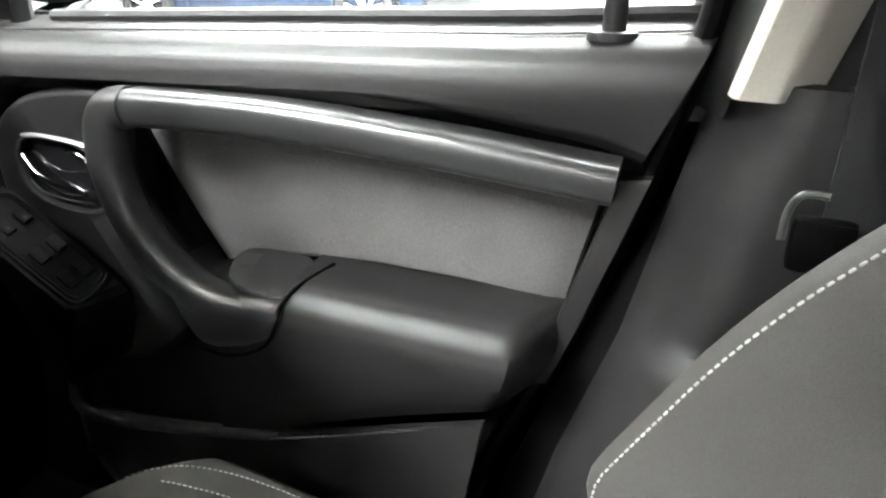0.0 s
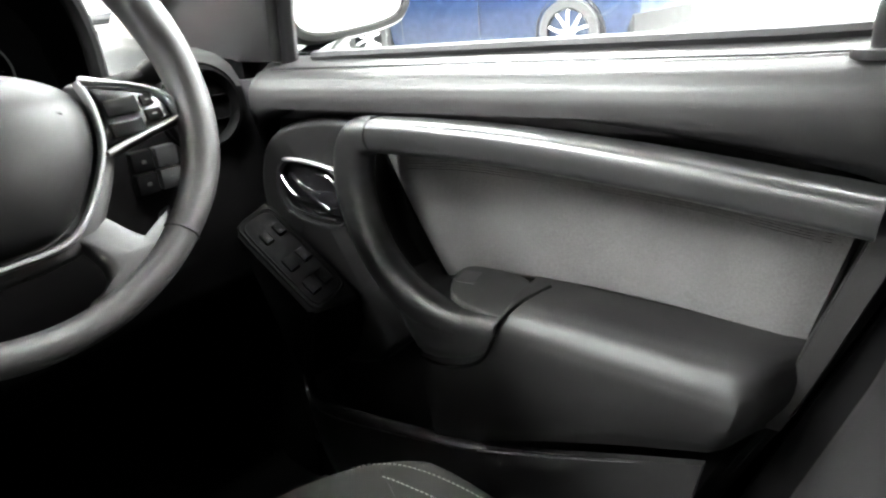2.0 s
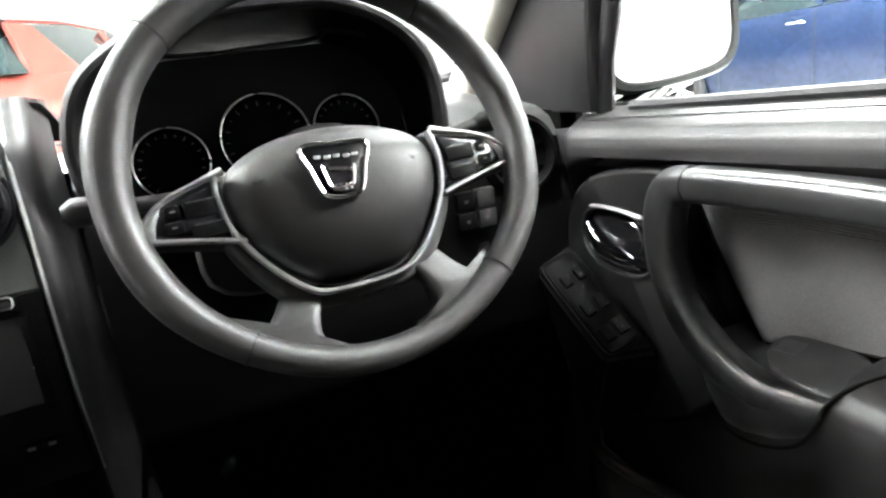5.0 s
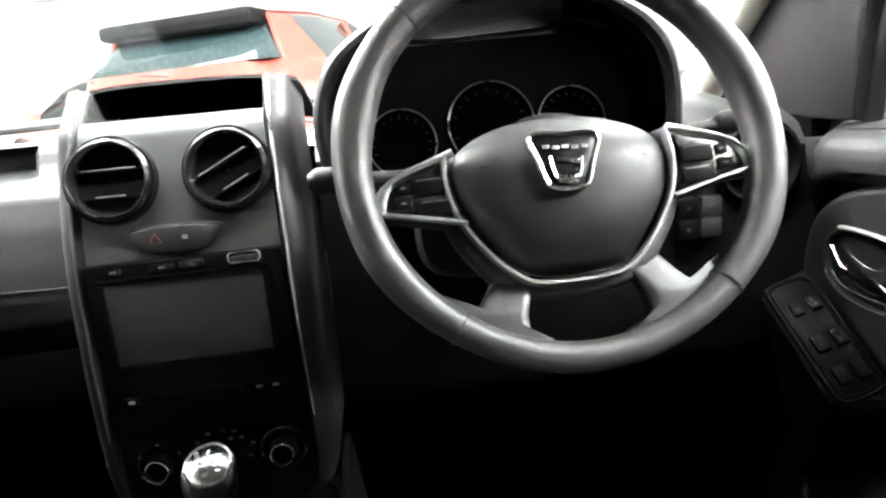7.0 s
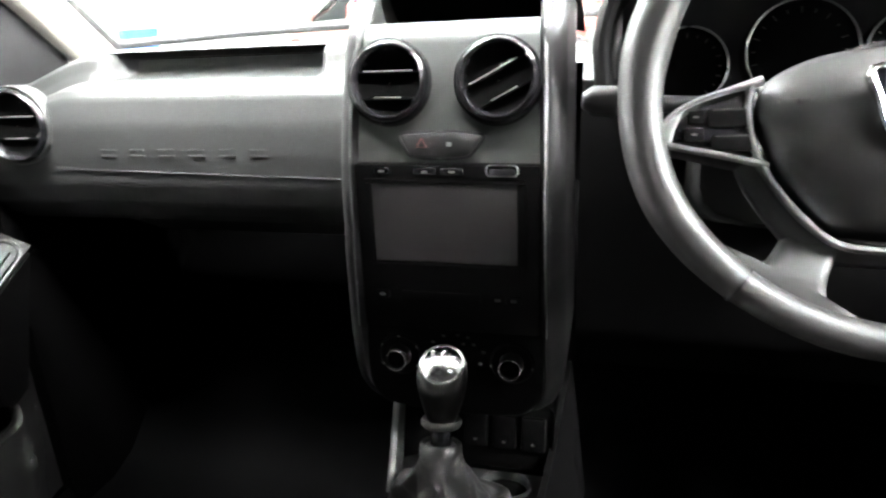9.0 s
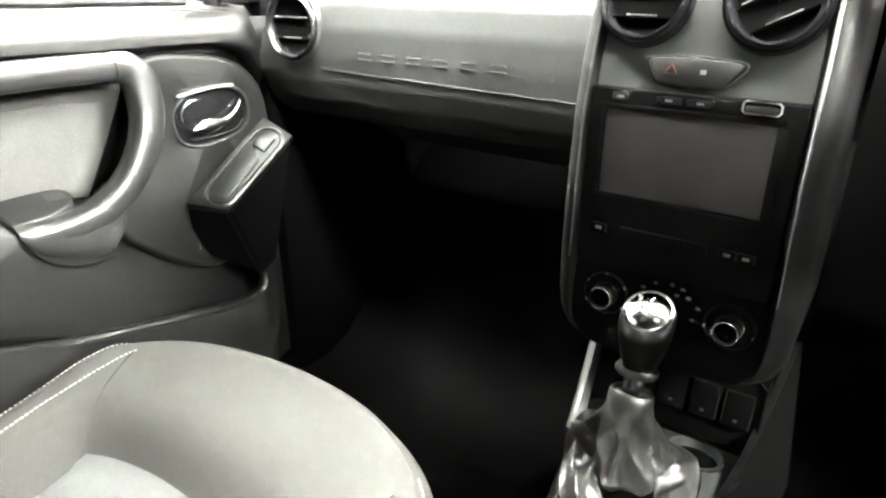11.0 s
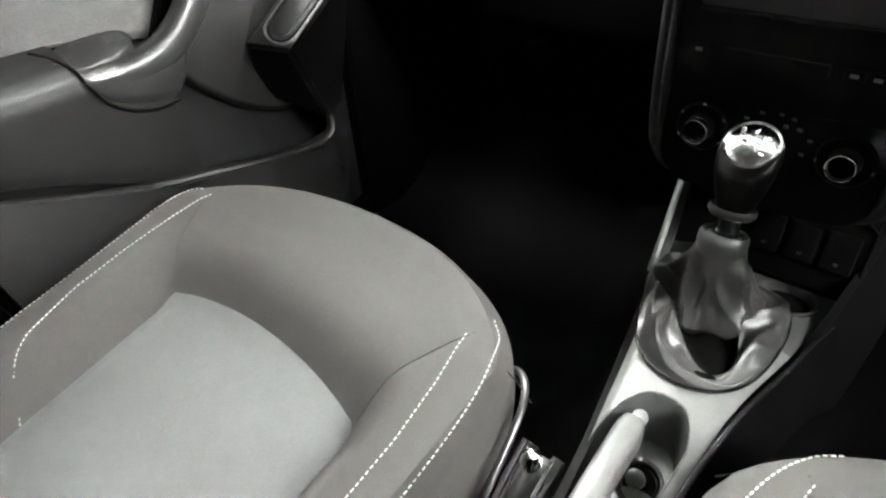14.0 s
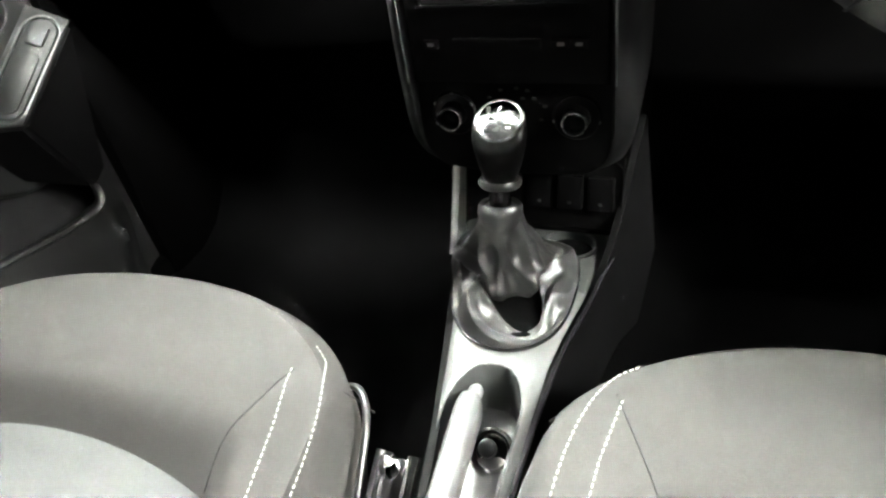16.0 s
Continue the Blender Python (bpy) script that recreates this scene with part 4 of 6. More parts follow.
# switch block low on the driver's dashboard
for i in range(2):
    for j in range(2):
        m = facing((0.565 + 0.030 * i, 0.897, 0.647 - 0.027 * j), (0, -1, -0.05))
        b = part("dash_switch", block(bmesh.new(), (0, 0, 0.006), (0.027, 0.025, 0.014), 0.003, m), DULL if i == 0 else SATIN, dash)
        part("switch_mark", block(bmesh.new(), (0, 0, 0.0134), (0.005, 0.004, 0.0006), 0, m), FASCIA, b)

# ---- centre stack ----
stack = thing("centre_stack", "grey centre stack with round vents, screen and heater knobs", "centre console")
SY = [(0.386, 0.815), (0.405, 0.798), (0.43, 0.790), (0.50, 0.786), (0.57, 0.784), (0.65, 0.788), (0.70, 0.797), (0.757, 0.812), (0.80, 0.826), (0.845, 0.868)]
SW = [(0.386, 0.050), (0.390, 0.066), (0.398, 0.080), (0.410, 0.0915), (0.430, 0.0990), (0.455, 0.1015), (0.50, 0.1015), (0.60, 0.0995), (0.70, 0.0985), (0.80, 0.0950), (0.845, 0.0930)]


def fascia(u, v):
    z = 0.386 + (0.806 - 0.386) * v
    return lerp(SW, z) * (2 * u - 1), lerp(SY, z) - 0.004 * (1 - (2 * u - 1) ** 4), z


part("fascia", sheet(bmesh.new(), fascia, 20, 50, (0, 0.03, 0)), DULL, stack)


def grey_plate(u, v):
    z = 0.679 + (0.812 - 0.679) * v
    w = lerp(SW, z) - 0.006
    return w * (2 * u - 1), lerp(SY, z) - 0.0075, z


part("vent_plate", sheet(bmesh.new(), grey_plate, 16, 20, (0, 0.012, 0)), FASCIA, stack, "satin grey vent surround")
for s in (1, -1):
    def cheek(u, v, s=s):
        z = 0.388 + (0.845 - 0.388) * v
        w, y = lerp(SW, z), lerp(SY, z)
        a = math.pi * 0.5 * min(1, u * 1.6)
        x = w + 0.019 * math.sin(a) * (1 - 0.5 * smooth(0.41, 0.388, z))
        yy = y - 0.014 + 0.03 * (1 - math.cos(a)) + 0.14 * max(0, u - 0.6) / 0.4
        return s * x, yy, z
    part("side_frame", sheet(bmesh.new(), cheek, 18, 60, (-s * 0.006, 0.012, 0)), PLASTIC_SOFT, stack)
    part("silver_edge", tube(bmesh.new(), [(s * (lerp(SW, z) + 0.0005), lerp(SY, z) - 0.0145, z) for z in [0.50 + 0.0345 * i for i in range(11)]], [0.0006 + 0.00022 * min(i, 6) for i in range(11)], 0.0018, up=(0, 1, 0), n=8), SILVER if s > 0 else FASCIA, stack)
# open tray on top
bm = bmesh.new()
bm = sheet(bm, lambda u, v: (-0.088 + 0.176 * u, 0.83 + 0.11 * v, 0.803 - 0.004 * v), 6, 6, (0, 0, -0.006))
part("tray_floor", bm, FLATBLACK, stack)
bm = sheet(bmesh.new(), lambda u, v: (-0.09 + 0.18 * u, 0.94 - 0.055 * v + 0.015 * (2 * u - 1) ** 2, 0.80 + 0.048 * v), 12, 6, (0, 0.012, 0))
part("tray_back", bm, FLATBLACK, stack)
bm = sheet(bmesh.new(), lambda u, v: (-0.12 + 0.24 * u, 0.885 + 0.20 * v + 0.015 * (2 * u - 1) ** 2, 0.850 - 0.045 * v ** 1.5 - 0.008 * (2 * u - 1) ** 4), 16, 8, (0, 0, -0.004))
part("tray_hood", bm, DASH, stack)
for s in (1, -1):
    bm = sheet(bmesh.new(), lambda u, v, s=s: (s * (0.092 + 0.004 * v), 0.832 + 0.12 * u, 0.80 + (0.043 if u > 0.35 else 0.043 * u / 0.35) * v), 10, 4, (s * 0.006, 0.004, 0))
    part("tray_cheek", bm, FASCIA, stack)
round_vent(stack, facing((-0.0590, 0.7985, 0.757), (0, -1, 0.26)), 0.041, (0.010, -0.016), 0, collar=GLOSSBLACK)
round_vent(stack, facing((0.0510, 0.7985, 0.757), (0, -1, 0.26)), 0.041, (0.008, -0.016), 28, collar=GLOSSBLACK)
# hazard and locking switch
m = facing((-0.0055, 0.7865, 0.6975), (0, -1, 0.12))
hz = curve([(-0.040, 0.006), (-0.034, 0.010), (0.0, 0.012), (0.034, 0.010), (0.043, 0.006), (0.034, -0.006), (0.026, -0.012), (0.0, -0.014), (-0.026, -0.012), (-0.034, -0.006)], 4, True)
h = part("hazard_switch", slab(bmesh.new(), [m @ p for p in [Vector((a[0], a[1], -0.002)) for a in hz]], m.to_3x3() @ Vector((0, 0, 0.006)), 0.003), HOUSING, stack)
part("hazard_surround", tube(bmesh.new(), [m @ Vector((a[0] * 1.04, a[1] * 1.05, 0.001)) for a in hz], 0.0015, n=6, closed=True), RUBBER, stack)
bm = bmesh.new()
tube(bm, [m @ Vector((-0.018 + 0.006 * math.cos(radians(90 + 120 * i)), 0.006 * math.sin(radians(90 + 120 * i)), 0.0043)) for i in range(3)], 0.0007, n=6, closed=True)
part("hazard_mark", bm, REDMARK, h)
part("lock_mark", block(bmesh.new(), (0.010, 0, 0.0044), (0.005, 0.004, 0.0006), 0, m), SILVER, h)

# head unit
m = facing((0.0, 0.7800, 0.618), (0, -1, 0.02))
hu = part("head_unit", block(bmesh.new(), (0, -0.0285, 0), (0.190, 0.179, 0.012), 0.004, m), DULL, stack)
part("screen", block(bmesh.new(), (-0.002, 0.0005, 0.0052), (0.1495, 0.0825, 0.002), 0.0008, m), SCREEN, hu, "dark switched-off screen")
bm = bmesh.new()
for c, s in (((-0.002, 0.0445, 0.0062), (0.162, 0.0045, 0.004)), ((-0.002, -0.0440, 0.0062), (0.162, 0.0045, 0.004)), ((-0.0800, 0.0, 0.0062), (0.0050, 0.084, 0.004)), ((0.0775, 0.0, 0.0062), (0.0085, 0.084, 0.004))):
    block(bm, c, s, 0.001, m)
part("screen_frame", bm, DULL, hu)
for x, w in ((-0.064, 0.016), (-0.019, 0.024), (0.0085, 0.024)):
    b = part("button", block(bmesh.new(), (x, 0.0545, 0.0068), (w, 0.0075, 0.004), 0.002, m), GLOSSBLACK, hu)
    part("button_mark", block(bmesh.new(), (x, 0.0545, 0.0090), (0.006, 0.0020, 0.0004), 0, m), WHITEMARK, b)
us = part("usb_cover", block(bmesh.new(), (0.0585, 0.0560, 0.0068), (0.030, 0.0105, 0.005), 0.003, m), GLOSSBLACK, hu)
part("usb_rim", tube(bmesh.new(), [m @ Vector((0.0585 + a * 0.0150, 0.0560 + b * 0.0052, 0.0092)) for a, b in ((-1, 0.5), (-0.85, 1), (0.85, 1), (1, 0.5), (1, -0.5), (0.85, -1), (-0.85, -1), (-1, -0.5))], 0.0009, n=6, closed=True), SILVER, us, "thin silver rim")
part("usb_slot", block(bmesh.new(), (0.0585, 0.0545, 0.0090), (0.026, 0.0062, 0.002), 0.001, m), RUBBER, us)
for x in (-0.072, 0.0525, 0.0690):
    b = part("button", block(bmesh.new(), (x, -0.0785, 0.0065), (0.015, 0.009, 0.003), 0.001, m), DULL, hu)
    part("button_mark", block(bmesh.new(), (x, -0.0785, 0.0082), (0.006, 0.0030, 0.0004), 0, m), WHITEMARK, b)
part("slot_panel", block(bmesh.new(), (-0.008, -0.0785, 0.0062), (0.085, 0.010, 0.002), 0.001, m), DULL, hu)

# heater panel
m = facing((0, 0.784, 0.455), (0, -1, 0.05))
hp = part("heater_panel", slab(bmesh.new(), [m @ Vector((a[0], a[1], -0.004)) for a in curve([(-0.096, 0.042), (0, 0.043), (0.096, 0.042), (0.101, 0.036), (0.1015, 0.0), (0.099, -0.028), (0.088, -0.046), (0.068, -0.056), (0.0, -0.0605), (-0.068, -0.056), (-0.088, -0.046), (-0.099, -0.028), (-0.1015, 0.0), (-0.101, 0.036)], 4, True)], m.to_3x3() @ Vector((0, 0, 0.008)), 0.004, 3), DULL, stack)
for x in (-0.0605, 0.0650):
    k = m @ Matrix.Translation((x, 0.008, 0.004))
    d = part("knob_dial", lathe(bmesh.new(), [(0.0240, 0), (0.0236, 0.002), (0.0225, 0.003), (0.0215, 0.002), (0.001, 0.002)], k, 40), DULL, hp)
    part("knob", lathe(bmesh.new(), [(0.0136, 0), (0.0128, 0.012), (0.0122, 0.0165), (0.0105, 0.0172), (0.0098, 0.0150), (0.001, 0.0145)], k, 32), FLATBLACK, d)
    part("knob_ring", lathe(bmesh.new(), [(0.0127, 0.013), (0.0127, 0.0168), (0.0120, 0.0180), (0.0111, 0.0178), (0.0108, 0.0165)], k, 36, False), CHROME, d, "chrome knob ring")
    for w in ((-120, -60, 0, 60, 120) if x < 0 else (-100, 100)):
        part("dial_mark", block(bmesh.new(), (0, 0.0228, 0.0032), (0.0030, 0.0016, 0.0006), 0, k @ pose(0, 0, 0, 0, 0, w)), WHITEMARK, d)
for i, (x, y) in enumerate(((-0.010, 0.034), (0.006, 0.036), (0.017, 0.034), (0.0235, 0.026), (0.034, 0.018), (0.030, 0.004), (0.012, 0.026), (-0.022, 0.026))):
    part("panel_mark", block(bmesh.new(), (x, y, 0.0045), (0.0040, 0.0026, 0.0006), 0, m), FASCIA, hp)

# ---- lower console ----
console = thing("tunnel_console", "satin grey tunnel console between the front seats", "centre console")
# recessed switch panel behind the gear lever
m = facing((0.044, 0.852, 0.322), (0, -1, 0.25))
lp = part("switch_recess", block(bmesh.new(), (-0.006, 0, -0.004), (0.135, 0.10, 0.01), 0.004, m), FLATBLACK, console)
for i in range(3):
    b = part("rocker_switch", block(bmesh.new(), (-0.036 + 0.036 * i, 0.004, 0.002), (0.030, 0.042, 0.010), 0.003, m), DULL, lp)
    part("switch_mark", block(bmesh.new(), (-0.036 + 0.036 * i, -0.008, 0.0072), (0.004, 0.003, 0.0006), 0, m), FASCIA, b)
part("recess_frame", tube(bmesh.new(), [m @ Vector((a * 0.060, b * 0.043, 0.002)) for a, b in ((-1, 0.8), (-0.85, 1), (0.85, 1), (1, 0.8), (1, -0.8), (0.85, -1), (-0.85, -1), (-1, -0.8))], 0.0018, n=6, closed=True), FLATBLACK, lp)
part("silver_strip", tube(bmesh.new(), curve([(-0.086, 0.790, 0.262), (-0.090, 0.825, 0.305), (-0.092, 0.855, 0.36), (-0.09, 0.865, 0.40)], 5), [0.022 - 0.00085 * i for i in range(16)], 0.005, up=(1, 0, 0), n=10, power=4), SILVER, console, "pale silver trim strip")
# top plate with the cut for lever and hand brake
def edge(y, s):
    """The console's left (-1) or right (1) edge."""
    if s < 0:
        return lerp([(0.44, -0.012), (0.536, -0.028), (0.623, -0.047), (0.719, -0.069), (0.768, -0.083), (0.86, -0.096), (0.93, -0.108)], y)
    return lerp([(0.44, 0.056), (0.561, 0.0605), (0.6285, 0.0650), (0.68, 0.0735), (0.729, 0.0840), (0.76, 0.0885), (0.86, 0.107), (0.93, 0.118)], y)


for s in (1, -1):
    def wing(u, v, s=s):
        y = 0.93 - 0.47 * u
        top = lerp([(0.46, 0.262), (0.76, 0.266), (0.80, 0.276), (0.86, 0.32), (0.93, 0.39)], y)
        return edge(y, s) + s * (0.003 + 0.022 * v), y, top - 0.20 * v
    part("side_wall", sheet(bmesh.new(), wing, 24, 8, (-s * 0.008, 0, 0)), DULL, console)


def plate(u, v):
    y = 0.44 + 0.42 * v
    x = edge(y, -1) + (edge(y, 1) - edge(y, -1)) * u
    z = 0.272 - 0.012 * (2 * u - 1) ** 6
    d = abs((x - 0.011) / 0.037)
    lim = 0.618 - 0.045 * d ** 3
    if d < 1.0 and y < lim:
        z -= 0.06 * smooth(lim, lim - 0.010, y) * smooth(1.0, 0.82, d)
    c = ((x - 0.049) / 0.030) ** 2 + ((y - 0.818) / 0.024) ** 2
    z -= 0.05 * smooth(1.1, 0.8, c)
    return x, y, z


def plate_piece(name, keep, mat, label=""):
    """The faces of the console's top that share one tone."""
    bm = sheet(bmesh.new(), plate, 90, 200, (0, 0, -0.012))
    away = [f for f in bm.faces if tone_zone(f.calc_center_median()) != keep]
    bmesh.ops.delete(bm, geom=away, context="FACES")
    part(name, bm, mat, console, label)


def tone_zone(p):
    if p.y > 0.742:
        return "tray"
    if abs(p.x - 0.011) < 0.0385 and p.y < 0.620 - 0.045 * abs((p.x - 0.011) / 0.037) ** 3:
        return "recess"
    return "plate"


plate_piece("top_plate", "plate", PLATE)
plate_piece("cup_tray", "tray", FASCIA, "darker grey cup tray")
# recess faces take a darker grey that carries the shade inside it
plate_piece("brake_recess", "recess", FASCIA, "hand brake recess, its shade put into a darker grey")
part("cup_ring", tube(bmesh.new(), [(0.049 + 0.031 * math.cos(w), 0.818 + 0.025 * math.sin(w), 0.273) for w in [2 * math.pi * i / 28 for i in range(28)]], 0.0018, n=6, closed=True), SATIN, console)
part("side_trim", tube(bmesh.new(), [(edge(y, 1) + 0.002, y, 0.266) for y in [0.44 + 0.02 * i for i in range(20)]], 0.003, 0.004, up=(0, 0, 1), n=8), GLOSSBLACK, console)
# black disc high in the cup hole, painting the dark of its depth
part("cup_shade", slab(bmesh.new(), [(0.049 + 0.0275 * math.cos(w), 0.818 + 0.0215 * math.sin(w), 0.262) for w in [2 * math.pi * i / 28 for i in range(28)]], (0, 0, 0.002), 0.0005), FLATBLACK, console)
# still darker sheet on the recess floor, coloured as shade
part("recess_shade_lining", sheet(bmesh.new(), lambda u, v: (0.011 + 0.031 * (2 * u - 1), 0.445 + (0.155 - 0.03 * (2 * u - 1) ** 2) * v, 0.2155), 8, 8, (0, 0, -0.003)), SATIN, console)
# power socket in the hand brake's recess
m = facing((0.020, 0.553, 0.222), (0.1, -0.55, 1))
sk = part("power_socket", lathe(bmesh.new(), [(0.0225, -0.01), (0.0225, 0.004), (0.0210, 0.007), (0.0185, 0.007), (0.0165, 0.003), (0.0160, -0.012), (0.001, -0.014)], m, 32), CHROME, console, "bright ringed power socket")
part("socket_cap", lathe(bmesh.new(), [(0.0155, -0.010), (0.0150, -0.003), (0.011, -0.004), (0.001, -0.005)], m, 24), GLOSSBLACK, sk)
part("socket_plug", lathe(bmesh.new(), [(0.009, -0.006), (0.009, 0.004), (0.006, 0.006), (0.001, 0.006)], m @ Matrix.Translation((-0.004, 0.002, 0)), 20), SATIN, sk)

# ---- gear lever ----
gear = thing("gear_lever", "gear lever with chrome-capped knob and leather gaiter", "gear lever")
base = [(-0.080, 0.765), (-0.066, 0.720), (-0.050, 0.675), (-0.025, 0.647), (0.010, 0.637), (0.043, 0.650), (0.063, 0.682), (0.069, 0.735), (0.062, 0.785), (0.035, 0.812), (-0.02, 0.82), (-0.065, 0.805)]
bl = curve([(x, y, 0.276) for x, y in base], 8, True)
cen = Vector((-0.003, 0.728, 0.274))
topc = Vector((0.0, 0.714, 0.397))


def near(th, at, wide):
    """A soft bump in the angle th round at."""
    d = math.atan2(math.sin(th - at), math.cos(th - at))
    return math.exp(-(d / wide) ** 2)


def crest(w):
    """A fold with a narrow crest between broad hollows."""
    return (1 - abs(math.sin(w))) ** 1.35 * 2 - 0.65


SLEEVE = [(0, 0.0200), (0.10, 0.0222), (0.30, 0.0275), (0.55, 0.0330), (0.78, 0.0370), (0.92, 0.0400), (1, 0.0400), (1.08, 0.0350), (1.2, 0.027)]
SLEEVEZ = [(0, 0.396), (0.10, 0.385), (0.30, 0.365), (0.55, 0.340), (0.78, 0.317), (0.92, 0.303), (1, 0.297), (1.08, 0.293), (1.2, 0.283)]
SKIRT = [(0, 1.0), (0.1, 1.008), (0.25, 0.99), (0.42, 0.955), (0.58, 0.915), (0.72, 0.88), (0.86, 0.85), (1, 0.83)]
SKIRTZ = [(0, 0.0), (0.1, 0.0045), (0.25, 0.0085), (0.42, 0.0120), (0.58, 0.0130), (0.72, 0.0105), (0.86, 0.005), (1, 0.001)]
bm = bmesh.new()
rings = []
for i in range(57):
    f = 1.2 * i / 56
    ring = []
    for j in range(132):
        th = 2 * math.pi * j / 132
        grow = smooth(0.04, 0.60, f) * (1 - 0.6 * smooth(1.0, 1.2, f))
        turn = th + 0.40 * math.sin(2 * th + 0.6) + 1.1 * f
        r = lerp(SLEEVE, f)
        r += 0.0110 * grow * crest(1.5 * turn + 0.2) + 0.0045 * grow * crest(2.5 * th - 2.6 * f + 0.8) * smooth(0.15, 0.5, f)
        r += (0.020 * near(th, 2.80, 0.40) + 0.006 * near(th, 0.05, 0.45)) * smooth(0.55, 1.0, f)
        r += 0.0065 * grow * (0.45 - 2.2 * abs(noise.noise((math.cos(th) * 1.7 + 3, math.sin(th) * 1.7, f * 2.2))))
        z = lerp(SLEEVEZ, f) + 0.006 * smooth(0.5, 1.0, f) * math.sin(2 * th + 1.9) + 0.010 * smooth(0.55, 1.0, f) * near(th, -1.1, 0.55)
        # creases lying across the sleeve where it sags
        z += 0.0022 * grow * math.sin(11 * f + 2.2 * math.sin(th + 0.5))
        c = topc.lerp(cen, smooth(0.0, 1.0, f))
        ring.append((c.x + r * math.cos(th), c.y + r * math.sin(th), z))
    rings.append(ring)
skin(bm, rings, caps=False)
rings = []
for i in range(45):
    g = i / 44
    ring = []
    for j in range(160):
        w = j * len(bl) / 160
        p = bl[int(w)].lerp(bl[(int(w) + 1) % len(bl)], w % 1)
        th = math.atan2((p - cen).y, (p - cen).x)
        hump = math.sin(math.pi * g)
        # in front the skirt stops short of the sleeve over a dark hollow; elsewhere it climbs to the sleeve in slanting folds
        h = near(th, -1.0, 0.52)
        roll = lerp(SKIRTZ, g) * (1 + 0.25 * math.sin(2 * th + 0.5))
        climb = 0.7 * lerp(SKIRTZ, g) + 0.024 * g ** 1.4 + hump * (0.014 * near(th, 2.70, 0.45) + 0.008 * near(th, 0.1, 0.40))
        rise = h * roll + (1 - h) * climb
        rise += 0.0080 * hump * (1 - 0.6 * h) * crest(3.0 * g + 2.5 * th + 0.6 * math.sin(2 * th))
        rise += 0.0030 * hump * crest(5.2 * g + 1.5 * math.sin(th + 0.4) + 0.5 * th)
        rise += 0.0010 * hump * math.sin(9 * th + 6 * g) + 0.0040 * hump * (0.4 - 2.0 * abs(noise.noise((math.cos(th) * 2.2 + 7, math.sin(th) * 2.2, g * 2.0))))
        k = 1 - (1 - lerp(SKIRT, g)) * (3.0 - 1.9 * h) + 0.010 * hump * math.sin(7 * th + 3 * g)
        q = cen + (p - cen) * k
        ring.append((q.x, q.y, 0.274 + rise))
    rings.append(ring)
skin(bm, rings, caps=False)
part("gaiter", bm, GAITER, gear, "wrinkled black leather gaiter", 75)
# flat black disc fills the gaiter's hollow in place of its shade
part("hollow_shade", slab(bmesh.new(), [cen + (p - cen) * 0.93 + Vector((0, 0, -0.004)) for p in bl], (0, 0, 0.0075), 0.001), FLATBLACK, gear)
part("gaiter_frame", tube(bmesh.new(), [cen + (p - cen) * 1.02 + Vector((0, 0, -0.001)) for p in bl], 0.0018, 0.0022, up=(0, 0, 1), n=8, closed=True), GLOSSBLACK, gear)
ax = Vector((0.0, 0.026, 0.09)).normalized()
m = facing(topc + Vector((0, 0, -0.004)), ax)
part("gaiter_collar", lathe(bmesh.new(), [(0.0185, -0.016), (0.0212, -0.010), (0.0222, -0.002), (0.0218, 0.005), (0.0200, 0.008), (0.0172, 0.0070), (0.0155, 0.002), (0.001, 0.002)], m, 32), GAITER, gear)
part("collar_ring", lathe(bmesh.new(), [(0.0165, 0.000), (0.0160, 0.004), (0.0140, 0.0065), (0.0115, 0.006), (0.001, 0.005)], m, 28), SATIN, gear)
part("lever_stem", lathe(bmesh.new(), [(0.0112, 0.004), (0.0112, 0.05), (0.001, 0.051)], m, 20), GLOSSBLACK, gear)
part("reverse_ring", lathe(bmesh.new(), [(0.0135, 0.0250), (0.0185, 0.0245), (0.0208, 0.0275), (0.0210, 0.0305), (0.0200, 0.0330), (0.0178, 0.0320), (0.0150, 0.0300)], m, 36), SATIN, gear)
rings = []
for h, r, tip in ((0.030, 0.0140, 0), (0.033, 0.0160, 0), (0.040, 0.0182, 0), (0.048, 0.0208, 1), (0.057, 0.0232, 5), (0.066, 0.0249, 13), (0.074, 0.0259, 24), (0.081, 0.0261, 35), (0.0865, 0.0255, 43), (0.0900, 0.0242, 47)):
    k = m @ Matrix.Translation((0, 0.0001 * tip, h)) @ pose(0, 0, 0, -tip, 0, 0)
    rings.append([k @ Vector((r * math.cos(2 * math.pi * j / 36), r * math.sin(2 * math.pi * j / 36), 0)) for j in range(36)])
part("knob", skin(bmesh.new(), rings), KNOB, gear)
kc = m @ Matrix.Translation((0, 0.0047, 0.0903)) @ pose(0, 0, 0, -47, 0, 0)
cap = part("knob_cap", lathe(bmesh.new(), [(0.0238, -0.004), (0.0237, 0.0006), (0.0232, 0.0014), (0.0220, 0.0010), (0.0210, 0.0004), (0.017, 0.0024), (0.011, 0.0038), (0.006, 0.0046), (0.001, 0.0049)], kc, 40), CAP, gear, "bright chrome knob cap")
